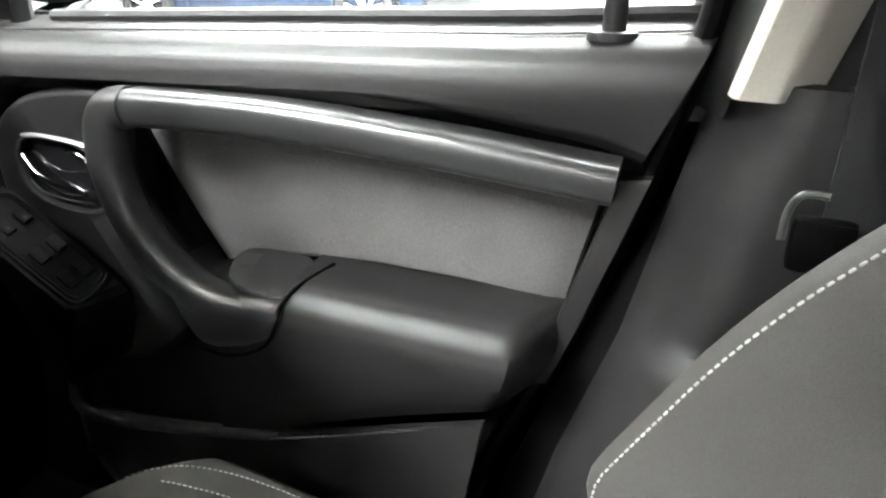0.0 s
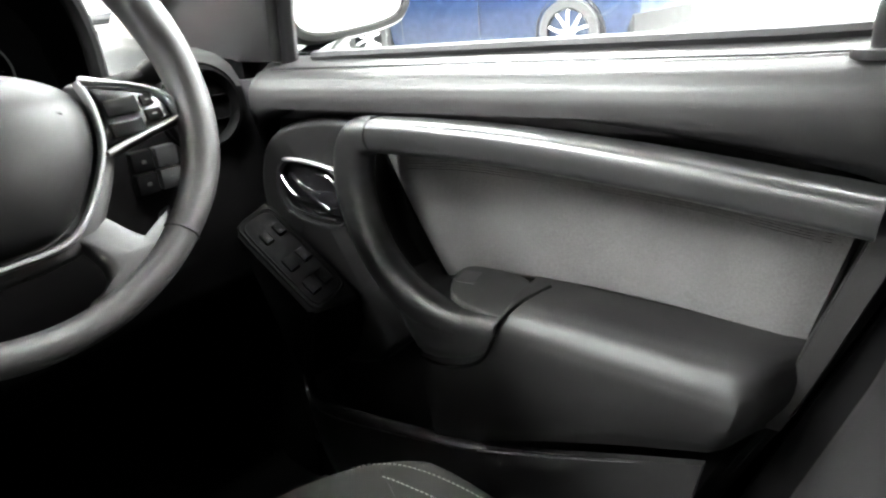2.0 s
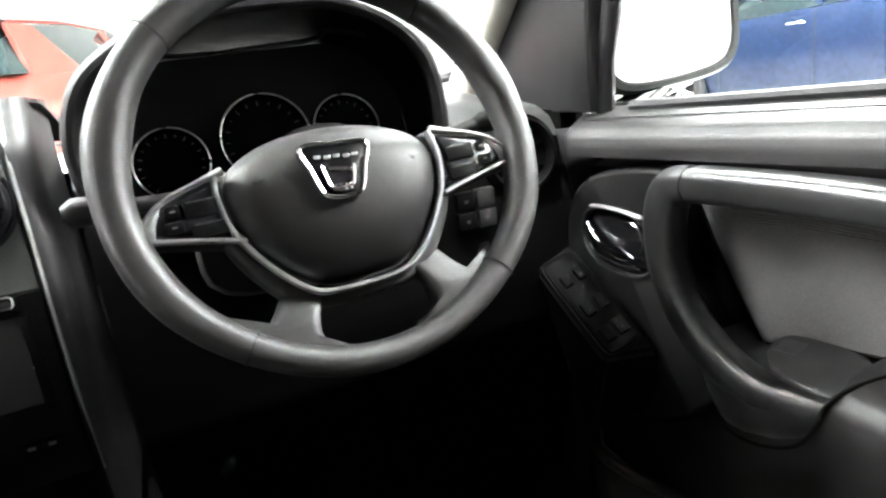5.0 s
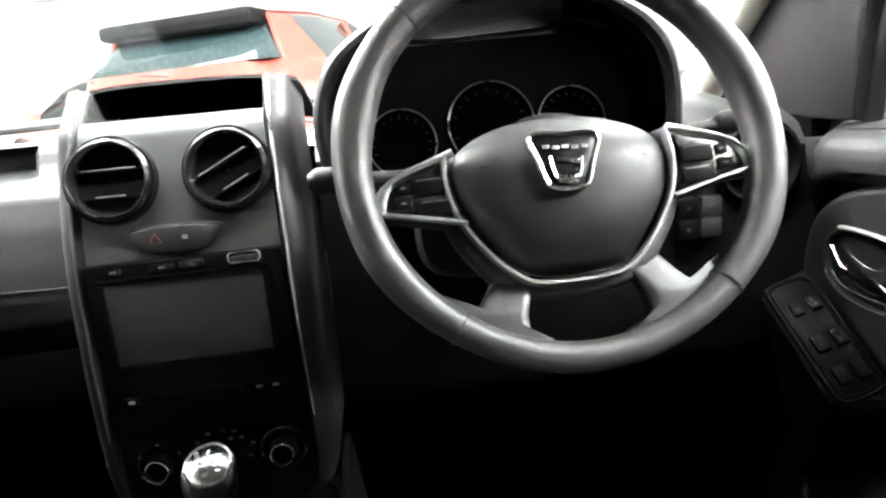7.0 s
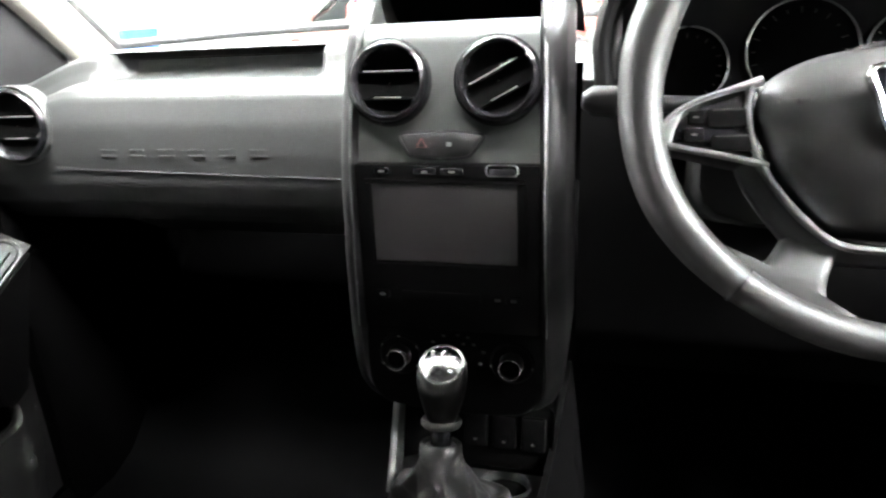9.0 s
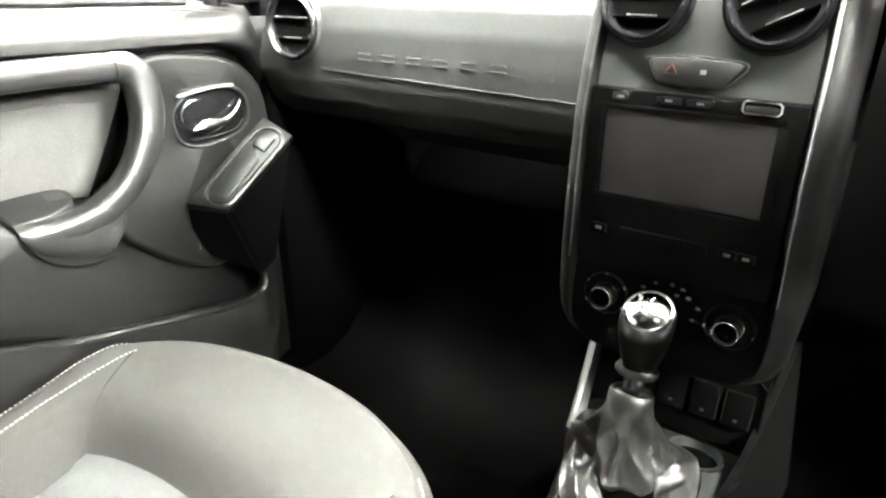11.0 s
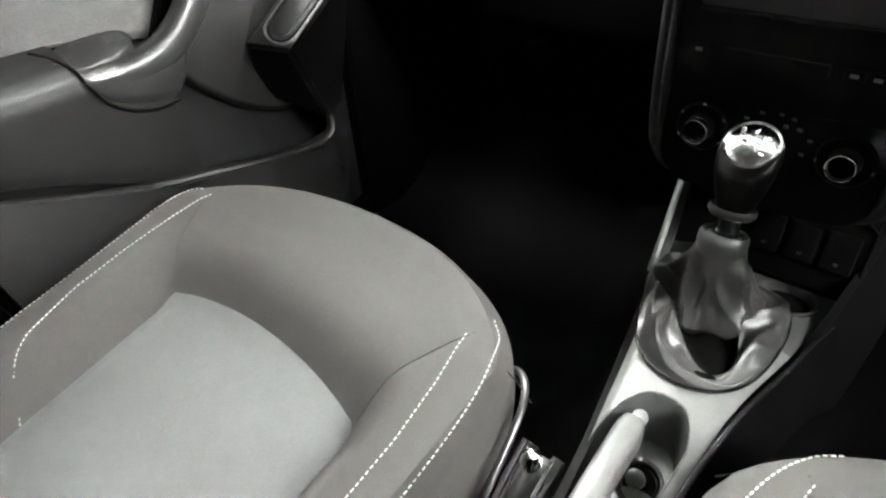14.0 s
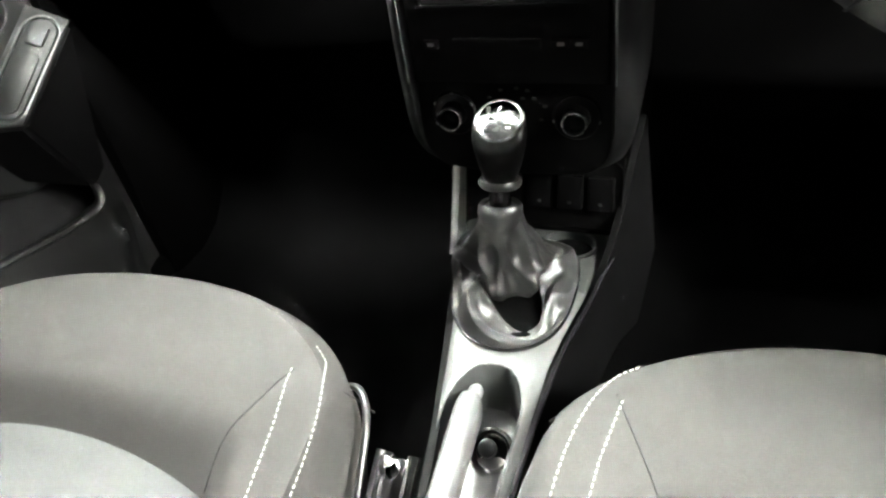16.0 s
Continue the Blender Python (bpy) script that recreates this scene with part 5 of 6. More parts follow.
# raised marks of the shift pattern: small pads, each lying a little differently
for i, (px_, py_, tx, ty) in enumerate(((-0.011, 0.009, 7, -5), (0.0, 0.012, -6, 3), (0.011, 0.008, 4, 8), (-0.011, -0.009, -5, -8), (0.0, -0.012, 9, 2), (0.011, -0.009, -8, 5), (-0.016, 0.0, 3, 10), (0.006, 0.002, -10, -4), (0.016, 0.001, 8, 6), (-0.005, -0.002, -4, 9))):
    part("cap_pad", block(bmesh.new(), (0, 0, 0), (0.0044 + 0.0012 * (i % 3), 0.0030 + 0.0010 * (i % 2), 0.0014), 0.0005, kc @ pose(px_, py_, 0.0048 - 8.0 * (px_ ** 2 + py_ ** 2), 1.5 * tx - 700 * py_, 1.5 * ty + 700 * px_, 20 * i)), CHROME, cap)
for dx in (-0.006, 0.006):
    part("cap_groove", block(bmesh.new(), (dx, 0.0, 0.0043), (0.0010, 0.016, 0.0010), 0.0003, kc), GLOSSBLACK, cap)
part("cap_groove", block(bmesh.new(), (0, 0.0005, 0.0046), (0.016, 0.0010, 0.0010), 0.0003, kc), GLOSSBLACK, cap)

# ---- hand brake ----
hb = thing("hand_brake", "dark hand brake lever lying in its recess", "hand brake")
path = curve([(0.030, 0.28, 0.325), (0.017, 0.40, 0.297), (0.006, 0.50, 0.280), (-0.001, 0.570, 0.268)], 8)
part("grip", tube(bmesh.new(), path, [0.0105 + 0.0030 * i / len(path) for i in range(len(path) - 2)] + [0.0128, 0.0105], 0.0155, up=(0, 0, 1), n=20, power=3.4), GRIP, hb)
part("button", tube(bmesh.new(), [(-0.001, 0.568, 0.268), (-0.0013, 0.588, 0.2655), (-0.0015, 0.592, 0.265)], [0.0075, 0.0075, 0.005], up=(0, 0, 1), n=14), SILVER, hb)
part("boot", tube(bmesh.new(), curve([(0.024, 0.43, 0.215), (0.024, 0.36, 0.250), (0.027, 0.30, 0.285)], 5), [0.016] * 11, 0.016, up=(0, 0, 1), n=14), DULL, hb)

# ---- steering wheel ----
wheel = thing("steering_wheel", "black leather steering wheel with satin spoke trim", "steering wheel")
TILT = 22
WM = facing((0.343, 0.653, 0.755), (0, -math.cos(radians(TILT)), math.sin(radians(TILT)))) @ pose(0, 0, 0, 0, 0, 1.2)
WUP = tuple(WM.to_3x3() @ Vector((0, 0, 1)))
COVER = -0.004      # the airbag cover sits a touch off the rim's middle


def W(x, y, z=0.0):
    return WM @ Vector((x, y, z))


def mirrored(half):
    """A closed outline from its right half, which runs from the top to the foot."""
    return [(x, y) for x, y in half] + [(-x, y) for x, y in half[::-1] if abs(x) > 1e-6]


n = 120
rim, rr, rf = [], [], []
for i in range(n):
    a = 2 * math.pi * i / n
    low = smooth(-0.35, -0.95, math.sin(a))
    r = 0.1668 - 0.0055 * low
    rim.append((r * math.cos(a), r * math.sin(a)))
    # thumb swells beside the level spokes
    swell = max(math.exp(-((a % (2 * math.pi) - b) / 0.22) ** 2) for b in (0.30, math.pi - 0.30))
    rr.append(0.0146 - 0.0026 * low + 0.0022 * swell)
    rf.append(0.0168 - 0.0015 * low + 0.0010 * swell)
part("rim", tube(bmesh.new(), [W(x, y) for x, y in rim], rr, rf, up=WUP, n=24, closed=True, power=2.2), LEATHER, wheel)
for a in (-48, 230, 47, 133):
    i = round(a % 360 / 360 * n) % n
    p, q = Vector((*rim[i], 0)), Vector((*rim[(i + 1) % n], 0))
    t = (q - p).normalized()
    out = Vector((t.y, -t.x, 0))
    bm = tube(bmesh.new(), [WM @ (p + out * (rr[i] + 0.0006) * math.cos(w) + Vector((0, 0, (rf[i] + 0.0004) * math.sin(w)))) for w in [2 * math.pi * k / 28 for k in range(28)]], 0.0009, n=6, closed=True)
    part("rim_seam", bm, RUBBER, wheel)
# airbag cover: its top rolls back towards the dashboard
air = curve([(COVER + x, y) + (0,) for x, y in mirrored([(0.0, 0.0385), (0.040, 0.0335), (0.069, 0.0215), (0.0855, 0.006), (0.0885, -0.012), (0.082, -0.040), (0.0605, -0.073), (0.0385, -0.0925), (0.018, -0.0970), (0.0, -0.0975)])], 5, True)
AC = Vector((COVER, -0.030))
rings = []
for k, d in ((1.0, -0.03), (1.0, -0.012), (0.99, -0.005), (0.96, -0.0005), (0.90, 0.004), (0.82, 0.0075), (0.72, 0.0100), (0.60, 0.0120), (0.45, 0.0138), (0.3, 0.0148), (0.15, 0.0153), (0.02, 0.0155)):
    ring = []
    for p in air:
        x, y = AC.x + (p[0] - AC.x) * k, AC.y + (p[1] - AC.y) * k
        ring.append(W(x, y, d + 0.004 - 0.027 * smooth(-0.026, 0.052, y) ** 1.5 - 0.012 * smooth(-0.035, -0.110, y) ** 1.5 - 0.006 * abs((x - COVER) / 0.09) ** 3))
    rings.append(ring)
part("airbag_cover", skin(bmesh.new(), rings), AIRBAG, wheel, "smooth black airbag cover", 50)
# silver band round the lower cover, on a broader dark backing
right = [(0.0905, 0.010), (0.0930, -0.011), (0.0865, -0.042), (0.0640, -0.0765), (0.0410, -0.0975), (0.0200, -0.1020)]
band = curve([(-x, y) + (0,) for x, y in right] + [(0.0, -0.1025, 0)] + [(x, y, 0) for x, y in right[::-1]], 6)
part("trim_band", tube(bmesh.new(), [W(COVER + p[0], p[1], -0.004) for p in band], 0.0027, 0.0055, up=WUP, n=10), SILVER, wheel, "satin silver trim band")
bo = mirrored([(0.0, 0.020), (0.06, 0.012), (0.094, -0.008), (0.098, -0.044), (0.076, -0.084), (0.050, -0.108), (0.0, -0.1135)])
bo = curve([(COVER + x, y, 0) for x, y in bo], 5, True)
part("back_cover", skin(bmesh.new(), [[W(COVER + (p[0] - COVER) * k, -0.04 + (p[1] + 0.04) * k, d) for p in bo] for k, d in ((0.90, -0.055), (0.98, -0.035), (1.0, -0.020), (0.985, -0.012), (0.93, -0.009))]), LEATHER, wheel, "", 50)
for s in (1, -1):
    dx = COVER if s < 0 else 0.0
    pod = curve([(0.088, 0.0085, 0), (0.108, 0.0035, 0), (0.126, -0.002, 0), (0.141, -0.0095, 0), (0.151, -0.020, 0), (0.1575, -0.0300, 0), (0.135, -0.0345, 0), (0.084, -0.0455, 0), (0.088, -0.03, 0), (0.092, -0.008, 0)], 4, True)
    part("spoke", skin(bmesh.new(), [[W(s * (0.12 + (p[0] - 0.12) * k), -0.02 + (p[1] + 0.02) * k, d) for p in pod] for k, d in ((1.10, -0.034), (1.16, -0.022), (1.12, -0.012), (1.0, -0.007))]), LEATHER, wheel, "", 60)
    sw = part("button_pod", slab(bmesh.new(), [W(s * (0.113 + (p[0] - 0.113) * 0.86), -0.021 + (p[1] + 0.021) * 0.82, -0.007) for p in pod], WM.to_3x3() @ Vector((0, 0, 0.006)), 0.002), GLOSSBLACK, wheel)
    part("spoke_cap", slab(bmesh.new(), [W(s * x, y, -0.006) for x, y in ((0.138, -0.0085), (0.1475, -0.0155), (0.1545, -0.0245), (0.1585, -0.0300), (0.146, -0.0325), (0.1435, -0.022))], WM.to_3x3() @ Vector((0, 0, 0.0065)), 0.002), SILVER, wheel, "satin silver spoke end")
    line = curve([(0.088, 0.0105, 0), (0.108, 0.0050, 0), (0.126, -0.0005, 0), (0.142, -0.0085, 0), (0.152, -0.0190, 0), (0.1590, -0.0300, 0)], 5)
    part("spoke_trim", tube(bmesh.new(), [W(s * p[0], p[1], -0.002) for p in line], [lerp([(0, 0.0036), (0.25, 0.0018), (0.7, 0.0018), (1, 0.0030)], i / (len(line) - 1)) for i in range(len(line))], 0.0040, up=WUP, n=10), SILVER, wheel, "satin silver spoke trim")
    line = curve([(0.1590, -0.0300, 0), (0.135, -0.0352, 0), (0.108, -0.0410, 0), (0.084, -0.0470, 0)], 5)
    part("spoke_trim", tube(bmesh.new(), [W(s * p[0], p[1], -0.002) for p in line], 0.0024, 0.0042, up=WUP, n=10), SILVER, wheel, "satin silver spoke trim")
    for bx, by, bw, bh in ((0.109, -0.0145, 0.026, 0.013), (0.107, -0.0315, 0.026, 0.011), (0.130, -0.0135, 0.010, 0.009), (0.131, -0.0255, 0.013, 0.009)):
        b = part("button", block(bmesh.new(), (s * bx, by, -0.0008), (bw, bh, 0.003), 0.0012, WM), DULL, sw)
        if bw < 0.02:
            part("button_mark", block(bmesh.new(), (s * bx, by, 0.0009), (0.0036, 0.0012, 0.0004), 0, WM), GAUGEMARK, b)
        else:
            part("button_edge", block(bmesh.new(), (s * bx, by + bh * 0.42, 0.0006), (bw * 0.8, 0.0010, 0.0006), 0.0002, WM), FASCIA, b)
    # lower spoke: a broad web with rounded corners where it runs into the rim
    web = curve([(0.034, -0.090, 0), (0.042, -0.108, 0), (0.0475, -0.123, 0), (0.0475, -0.134, 0), (0.041, -0.143, 0), (0.028, -0.149, 0), (0.050, -0.158, 0), (0.085, -0.143, 0), (0.108, -0.121, 0), (0.117, -0.096, 0), (0.108, -0.108, 0), (0.097, -0.1145, 0), (0.087, -0.114, 0), (0.078, -0.105, 0), (0.066, -0.088, 0), (0.052, -0.082, 0)], 4, True)
    rings = []
    for k, d in ((0.90, -0.020), (1.0, -0.016), (1.0, -0.011), (0.985, -0.0065), (0.95, -0.0035), (0.87, -0.0012), (0.6, 0.0), (0.02, 0.0)):
        rings.append([W(s * (0.068 + (p[0] - 0.068) * k), -0.121 + (p[1] + 0.121) * k, d - 0.012 * smooth(-0.125, -0.085, -0.121 + (p[1] + 0.121) * k)) for p in web])
    part("lower_spoke", skin(bmesh.new(), rings), LEATHER, wheel, "", 60)
    part("cover_clip", block(bmesh.new(), (COVER + s * 0.062, -0.010 - 0.003 * s, 0.0102), (0.009, 0.0030, 0.0030), 0.0008, WM), PLASTIC_SOFT, wheel)
part("cover_gap", tube(bmesh.new(), curve([W(COVER - 0.038, -0.0945, -0.004), W(COVER - 0.018, -0.0992, -0.004), W(COVER + 0.018, -0.0992, -0.004), W(COVER + 0.038, -0.0945, -0.004)], 6), 0.0012, 0.004, up=WUP, n=8), FLATBLACK, wheel)
# badge: a plain shield shape, hung a little askew
BM = WM @ pose(-0.0060, -0.0135, 0.0062, -3, 0, -4.5)
edge_ = curve([(-0.0262, 0.0195, 0), (0.0, 0.0208, 0), (0.0262, 0.0195, 0), (0.0215, 0.0, 0), (0.0165, -0.0165, 0), (0.0115, -0.0215, 0), (0.0, -0.0232, 0), (-0.0115, -0.0215, 0), (-0.0165, -0.0165, 0), (-0.0215, 0.0, 0)], 4, True)
bg = part("badge", slab(bmesh.new(), [BM @ Vector((p[0] * 1.06, p[1] * 1.06, 0.008)) for p in edge_], BM.to_3x3() @ Vector((0, 0, 0.0075)), 0.002), GLOSSBLACK, wheel, "chrome shield-shaped badge on black")
part("badge_rim", tube(bmesh.new(), [BM @ Vector((p[0], p[1], 0.0160)) for p in edge_], 0.0021, 0.0018, up=WUP, n=8, closed=True), CHROME, bg, "bright chrome rim")
inner = [(-0.0125, 0.002), (-0.0105, -0.009), (-0.0070, -0.0150), (0.0070, -0.0150), (0.0105, -0.009), (0.0125, 0.002)]
part("badge_loop", tube(bmesh.new(), curve([BM @ Vector((x, y, 0.0162)) for x, y in inner], 4), 0.0014, 0.0014, up=WUP, n=8), CHROME, bg)
part("badge_foot", slab(bmesh.new(), [BM @ Vector((x, y, 0.0155)) for x, y in ((-0.0095, -0.0125), (0.0095, -0.0125), (0.0075, -0.0180), (0.0, -0.0192), (-0.0075, -0.0180))], BM.to_3x3() @ Vector((0, 0, 0.0016)), 0.0006), CHROME, bg)
part("badge_bar", block(bmesh.new(), (0.0015, 0.0005, 0.0160), (0.018, 0.0036, 0.0014), 0.0005, BM @ pose(0, 0, 0, 4, 0, -6)), CHROME, bg)
for i in range(5):
    part("badge_bar", block(bmesh.new(), (-0.0152 + 0.0076 * i, 0.0105, 0.0160), (0.0052, 0.0026, 0.0012), 0.0004, BM @ pose(0, 0, 0, 3 * (i % 2), 2, 0)), SILVER, bg)
part("hub", lathe(bmesh.new(), [(0.05, -0.06), (0.06, -0.02), (0.07, 0.0), (0.001, 0.001)], WM @ Matrix.Translation((COVER, -0.03, -0.018)), 24), PLASTIC_SOFT, wheel)


# ---- seats ----
def car_seat(xc, dy, label, inner, tilt, lean, drop, HW=0.283):
    """A front seat. inner: +1 or -1, the way to the car's middle."""
    t = thing("front_seat", label, "seat", "front seats")

    def halfwidth(y):
        return HW - 0.01 * smooth(0.3, 0.05, y)

    def across(u):
        """Cushion width for u; the passenger's inner bolster is cut steeper."""
        return 0.90 + (u - 0.90) * 0.35 if inner > 0 and u > 0.90 else u

    def front(u):
        return 0.40 + 0.235 * (1 - min(1, abs(u)) ** 2.3) ** (1 / 2.3)

    def height(u, y):
        """Top of the cushion: u from -1 to 1 across."""
        a = abs(u)
        w = smooth(0.54, 0.74, a)
        z = 0.292 * (1 - w) + 0.346 * w
        f = smooth(0.395, 0.475, y + 0.03 * a * a)
        z = z * (1 - f) + 0.346 * f
        z -= 0.042 * smooth(0.86, 1.0, a) ** 2
        z -= 0.045 * smooth(0.042, 0.0, front(u) - y) ** 2
        return z - drop - tilt * max(0, 0.5 - y) + 0.04 * max(0, 0.16 - y)

    def cushion(u, v):
        uu = 2 * u - 1
        y = 0.02 + (front(uu) - 0.02) * v
        x = halfwidth(y) * across(uu)
        return xc + x, y + dy, height(uu, y)
    part("cushion", sheet(bmesh.new(), cushion, 56, 56, (0, 0, -0.03)), CLOTH, t)
    # side and front walls of the cushion
    edge_pts = [(-1, v) for v in [i / 20 for i in range(21)]] + [(-1 + 2 * i / 24, 1) for i in range(1, 24)] + [(1, 1 - i / 20) for i in range(21)]
    bm = bmesh.new()
    rows = []
    for k in range(7):
        f = k / 6
        row = []
        for uu, v in edge_pts:
            y = 0.02 + (front(uu) - 0.02) * v
            x = halfwidth(y) * across(uu)
            z = height(uu, y)
            bulge = (0.003 if inner > 0 and uu > 0 else 0.012) * math.sin(math.pi * min(1, f * 1.3)) - 0.02 * f * f
            cx, cy = x * (1 + bulge / HW), y + (bulge * 1.0 if v == 1 else 0)
            row.append((xc + cx, cy + dy, z - 0.004 + (0.13 - z) * f))
        rows.append(row)
    skin(bm, rows, closed_ring=False, caps=False)
    part("cushion_skirt", bm, CLOTH, t)
    # lighter middle

    def insert(u, v):
        uu = (2 * u - 1)
        yf = 0.438 - 0.030 * abs(uu) ** 2.2
        y = 0.04 + (yf - 0.04) * v
        a = uu * 0.560
        e = min(u, 1 - u, 1 - v)
        return xc + a * HW, y + dy, height(a, y) + 0.0015 + 0.010 * smooth(0, 0.10, e) + 0.004 * (1 - uu * uu) - 0.5 * max(0, height(a, y) + tilt * max(0, 0.5 - y) - 0.300)
    part("cushion_centre", sheet(bmesh.new(), insert, 32, 40, (0, 0, -0.02)), INSERT, t, "lighter grey ribbed cloth centre")
    hem = 0.95 if inner < 0 else 1.0
    # stitching on both bolsters and round the front corner
    for s in (1, -1):
        line = []
        for i in range(40):
            y = 0.515 - 0.305 * i / 39
            u = s * lerp([(0.20, 0.50), (0.225, 0.64), (0.245, 0.70), (0.27, 0.745), (0.33, 0.79), (0.40, 0.79), (0.46, 0.77), (0.515, 0.735)], y)
            line.append((xc + u * HW, y + dy, height(u, y)))
        part("stitching", stitches(bmesh.new(), line), THREAD, t, "white stitched seam")
        line = curve([(xc + across(s * u * hem) * HW, y + dy, height(u * hem, y)) for u, y in ((0.74, 0.553), (0.80, 0.538), (0.855, 0.51), (0.895, 0.47), (0.915, 0.42), (0.92, 0.34), (0.92, 0.25), (0.92, 0.16))], 6)
        part("edge_stitching", stitches(bmesh.new(), line, lift=(s * 0.0006, 0, 0.0008)), THREAD, t, "white stitched seam")
        part("bolster_seam", tube(bmesh.new(), [(xc + s * 0.75 * HW, 0.520 + dy, height(0.75, 0.52) + 0.0004), (xc + s * 0.90 * HW, 0.528 + dy, height(0.90, 0.528) + 0.0004), (xc + s * 0.95 * HW, 0.530 + dy, height(0.95, 0.530) + 0.0004)], 0.0008, n=6), RUBBER, t)

        seam = [(0.565 + (0.745 - 0.565) * i / 12, 0.412 + (0.515 - 0.412) * i / 12) for i in range(13)]
        part("panel_seam", tube(bmesh.new(), [(xc + s * a * HW, y + dy, height(a, y) + 0.0002) for a, y in seam], 0.0007, n=6), RUBBER, t)

    # backrest
    def back(u, v):
        uu = 2 * u - 1
        a = abs(uu)
        z = 0.27 + 0.69 * v
        hw = 0.255 - 0.03 * smooth(0.5, 1.0, v) - 0.02 * smooth(0.12, 0, v)
        y = 0.083 - lean - 0.53 * (min(z, 0.72) - 0.36) - 0.36 * max(0, z - 0.72) - 1.5 * max(0, min(z, 0.76) - 0.56) ** 2 - 1.2 * max(0, 0.49 - z) ** 2 / 0.13
        y += 0.10 * smooth(0.52, 0.88, a) * (1 - 0.5 * smooth(0.65, 1.0, v)) - 0.085 * smooth(0.88, 1.0, a) ** 2
        return xc + (0.021 if inner < 0 else 0.0) + hw * uu, y + dy + (0.005 if inner < 0 else 0.0), z - 0.05 * smooth(0.8, 1.0, v) * a * a
    part("backrest", sheet(bmesh.new(), back, 48, 40, (0, -0.10, -0.02)), CLOTH, t)
    for s in (1, -1):
        line = []
        for i in range(60):
            u = 0.5 + s * 0.5 * 0.82
            p = back(u, 0.02 + 0.85 * i / 59)
            line.append(p)
        part("back_stitching", stitches(bmesh.new(), line, 0.0008, 0.0040, 0.0018, lift=(0, 0.001, 0.0006)), THREAD, t, "white stitched seam")
    bm = block(bmesh.new(), (0, 0, 0), (0.26, 0.09, 0.17), 0.04, pose(xc, -0.215 + dy, 1.07, 12, 0, 0), 4)
    part("headrest", bm, CLOTH, t)
    # base, rails and adjuster bar
    part("seat_base", block(bmesh.new(), (xc, 0.26 + dy, 0.12), (0.44, 0.50, 0.08), 0.02), PLASTIC_SOFT, t)
    for s in (1, -1):
        part("rail", block(bmesh.new(), (xc + s * 0.19, 0.27 + dy, 0.06), (0.04, 0.56, 0.05), 0.005), STEEL, t)
    xi = xc + inner * (HW + 0.018)
    if inner > 0:
        part("adjuster_bar", tube(bmesh.new(), curve([(xi - 0.082, 0.553 + dy, 0.275), (xi - 0.054, 0.546 + dy, 0.290), (xi - 0.032, 0.515 + dy, 0.288), (xi - 0.022, 0.45 + dy, 0.25), (xi - 0.016, 0.39 + dy, 0.20)], 6), 0.0035, n=10), SATIN, t, "dark steel bar")
    return t


car_seat(0.354, 0.030, "driver's seat in dark grey cloth with white stitching", -1, 0.10, 0.0, 0.002, 0.291)
car_seat(-0.352, 0.0, "passenger's seat in grey cloth with lighter ribbed centre", 1, 0.21, 0.085, 0.0)

# belt buckle stalk beside the passenger's seat
t = thing("belt_buckle", "bright metal belt buckle stalk beside the seat", "belt buckle", "", (-0.056, 0.487, 0.228))
for dx in (-0.013, 0.013):
    part("strap", tube(bmesh.new(), [(dx * 1.25, -0.07, -0.05), (dx * 1.25, -0.01, 0.006), (dx * 1.25, 0.024, 0.024)], 0.0048, 0.007, up=(1, 0, 0), n=8), CHROME, t)
part("bolt", lathe(bmesh.new(), [(0.010, -0.006), (0.011, 0.004), (0.008, 0.016), (0.001, 0.018)], Matrix.Translation((-0.004, 0.010, 0.018)), 16), CHROME, t)
part("plate", block(bmesh.new(), (0, -0.005, 0.01), (0.022, 0.07, 0.006), 0.002, pose(0, 0, 0, 35, 0, 0)), STEEL, t)


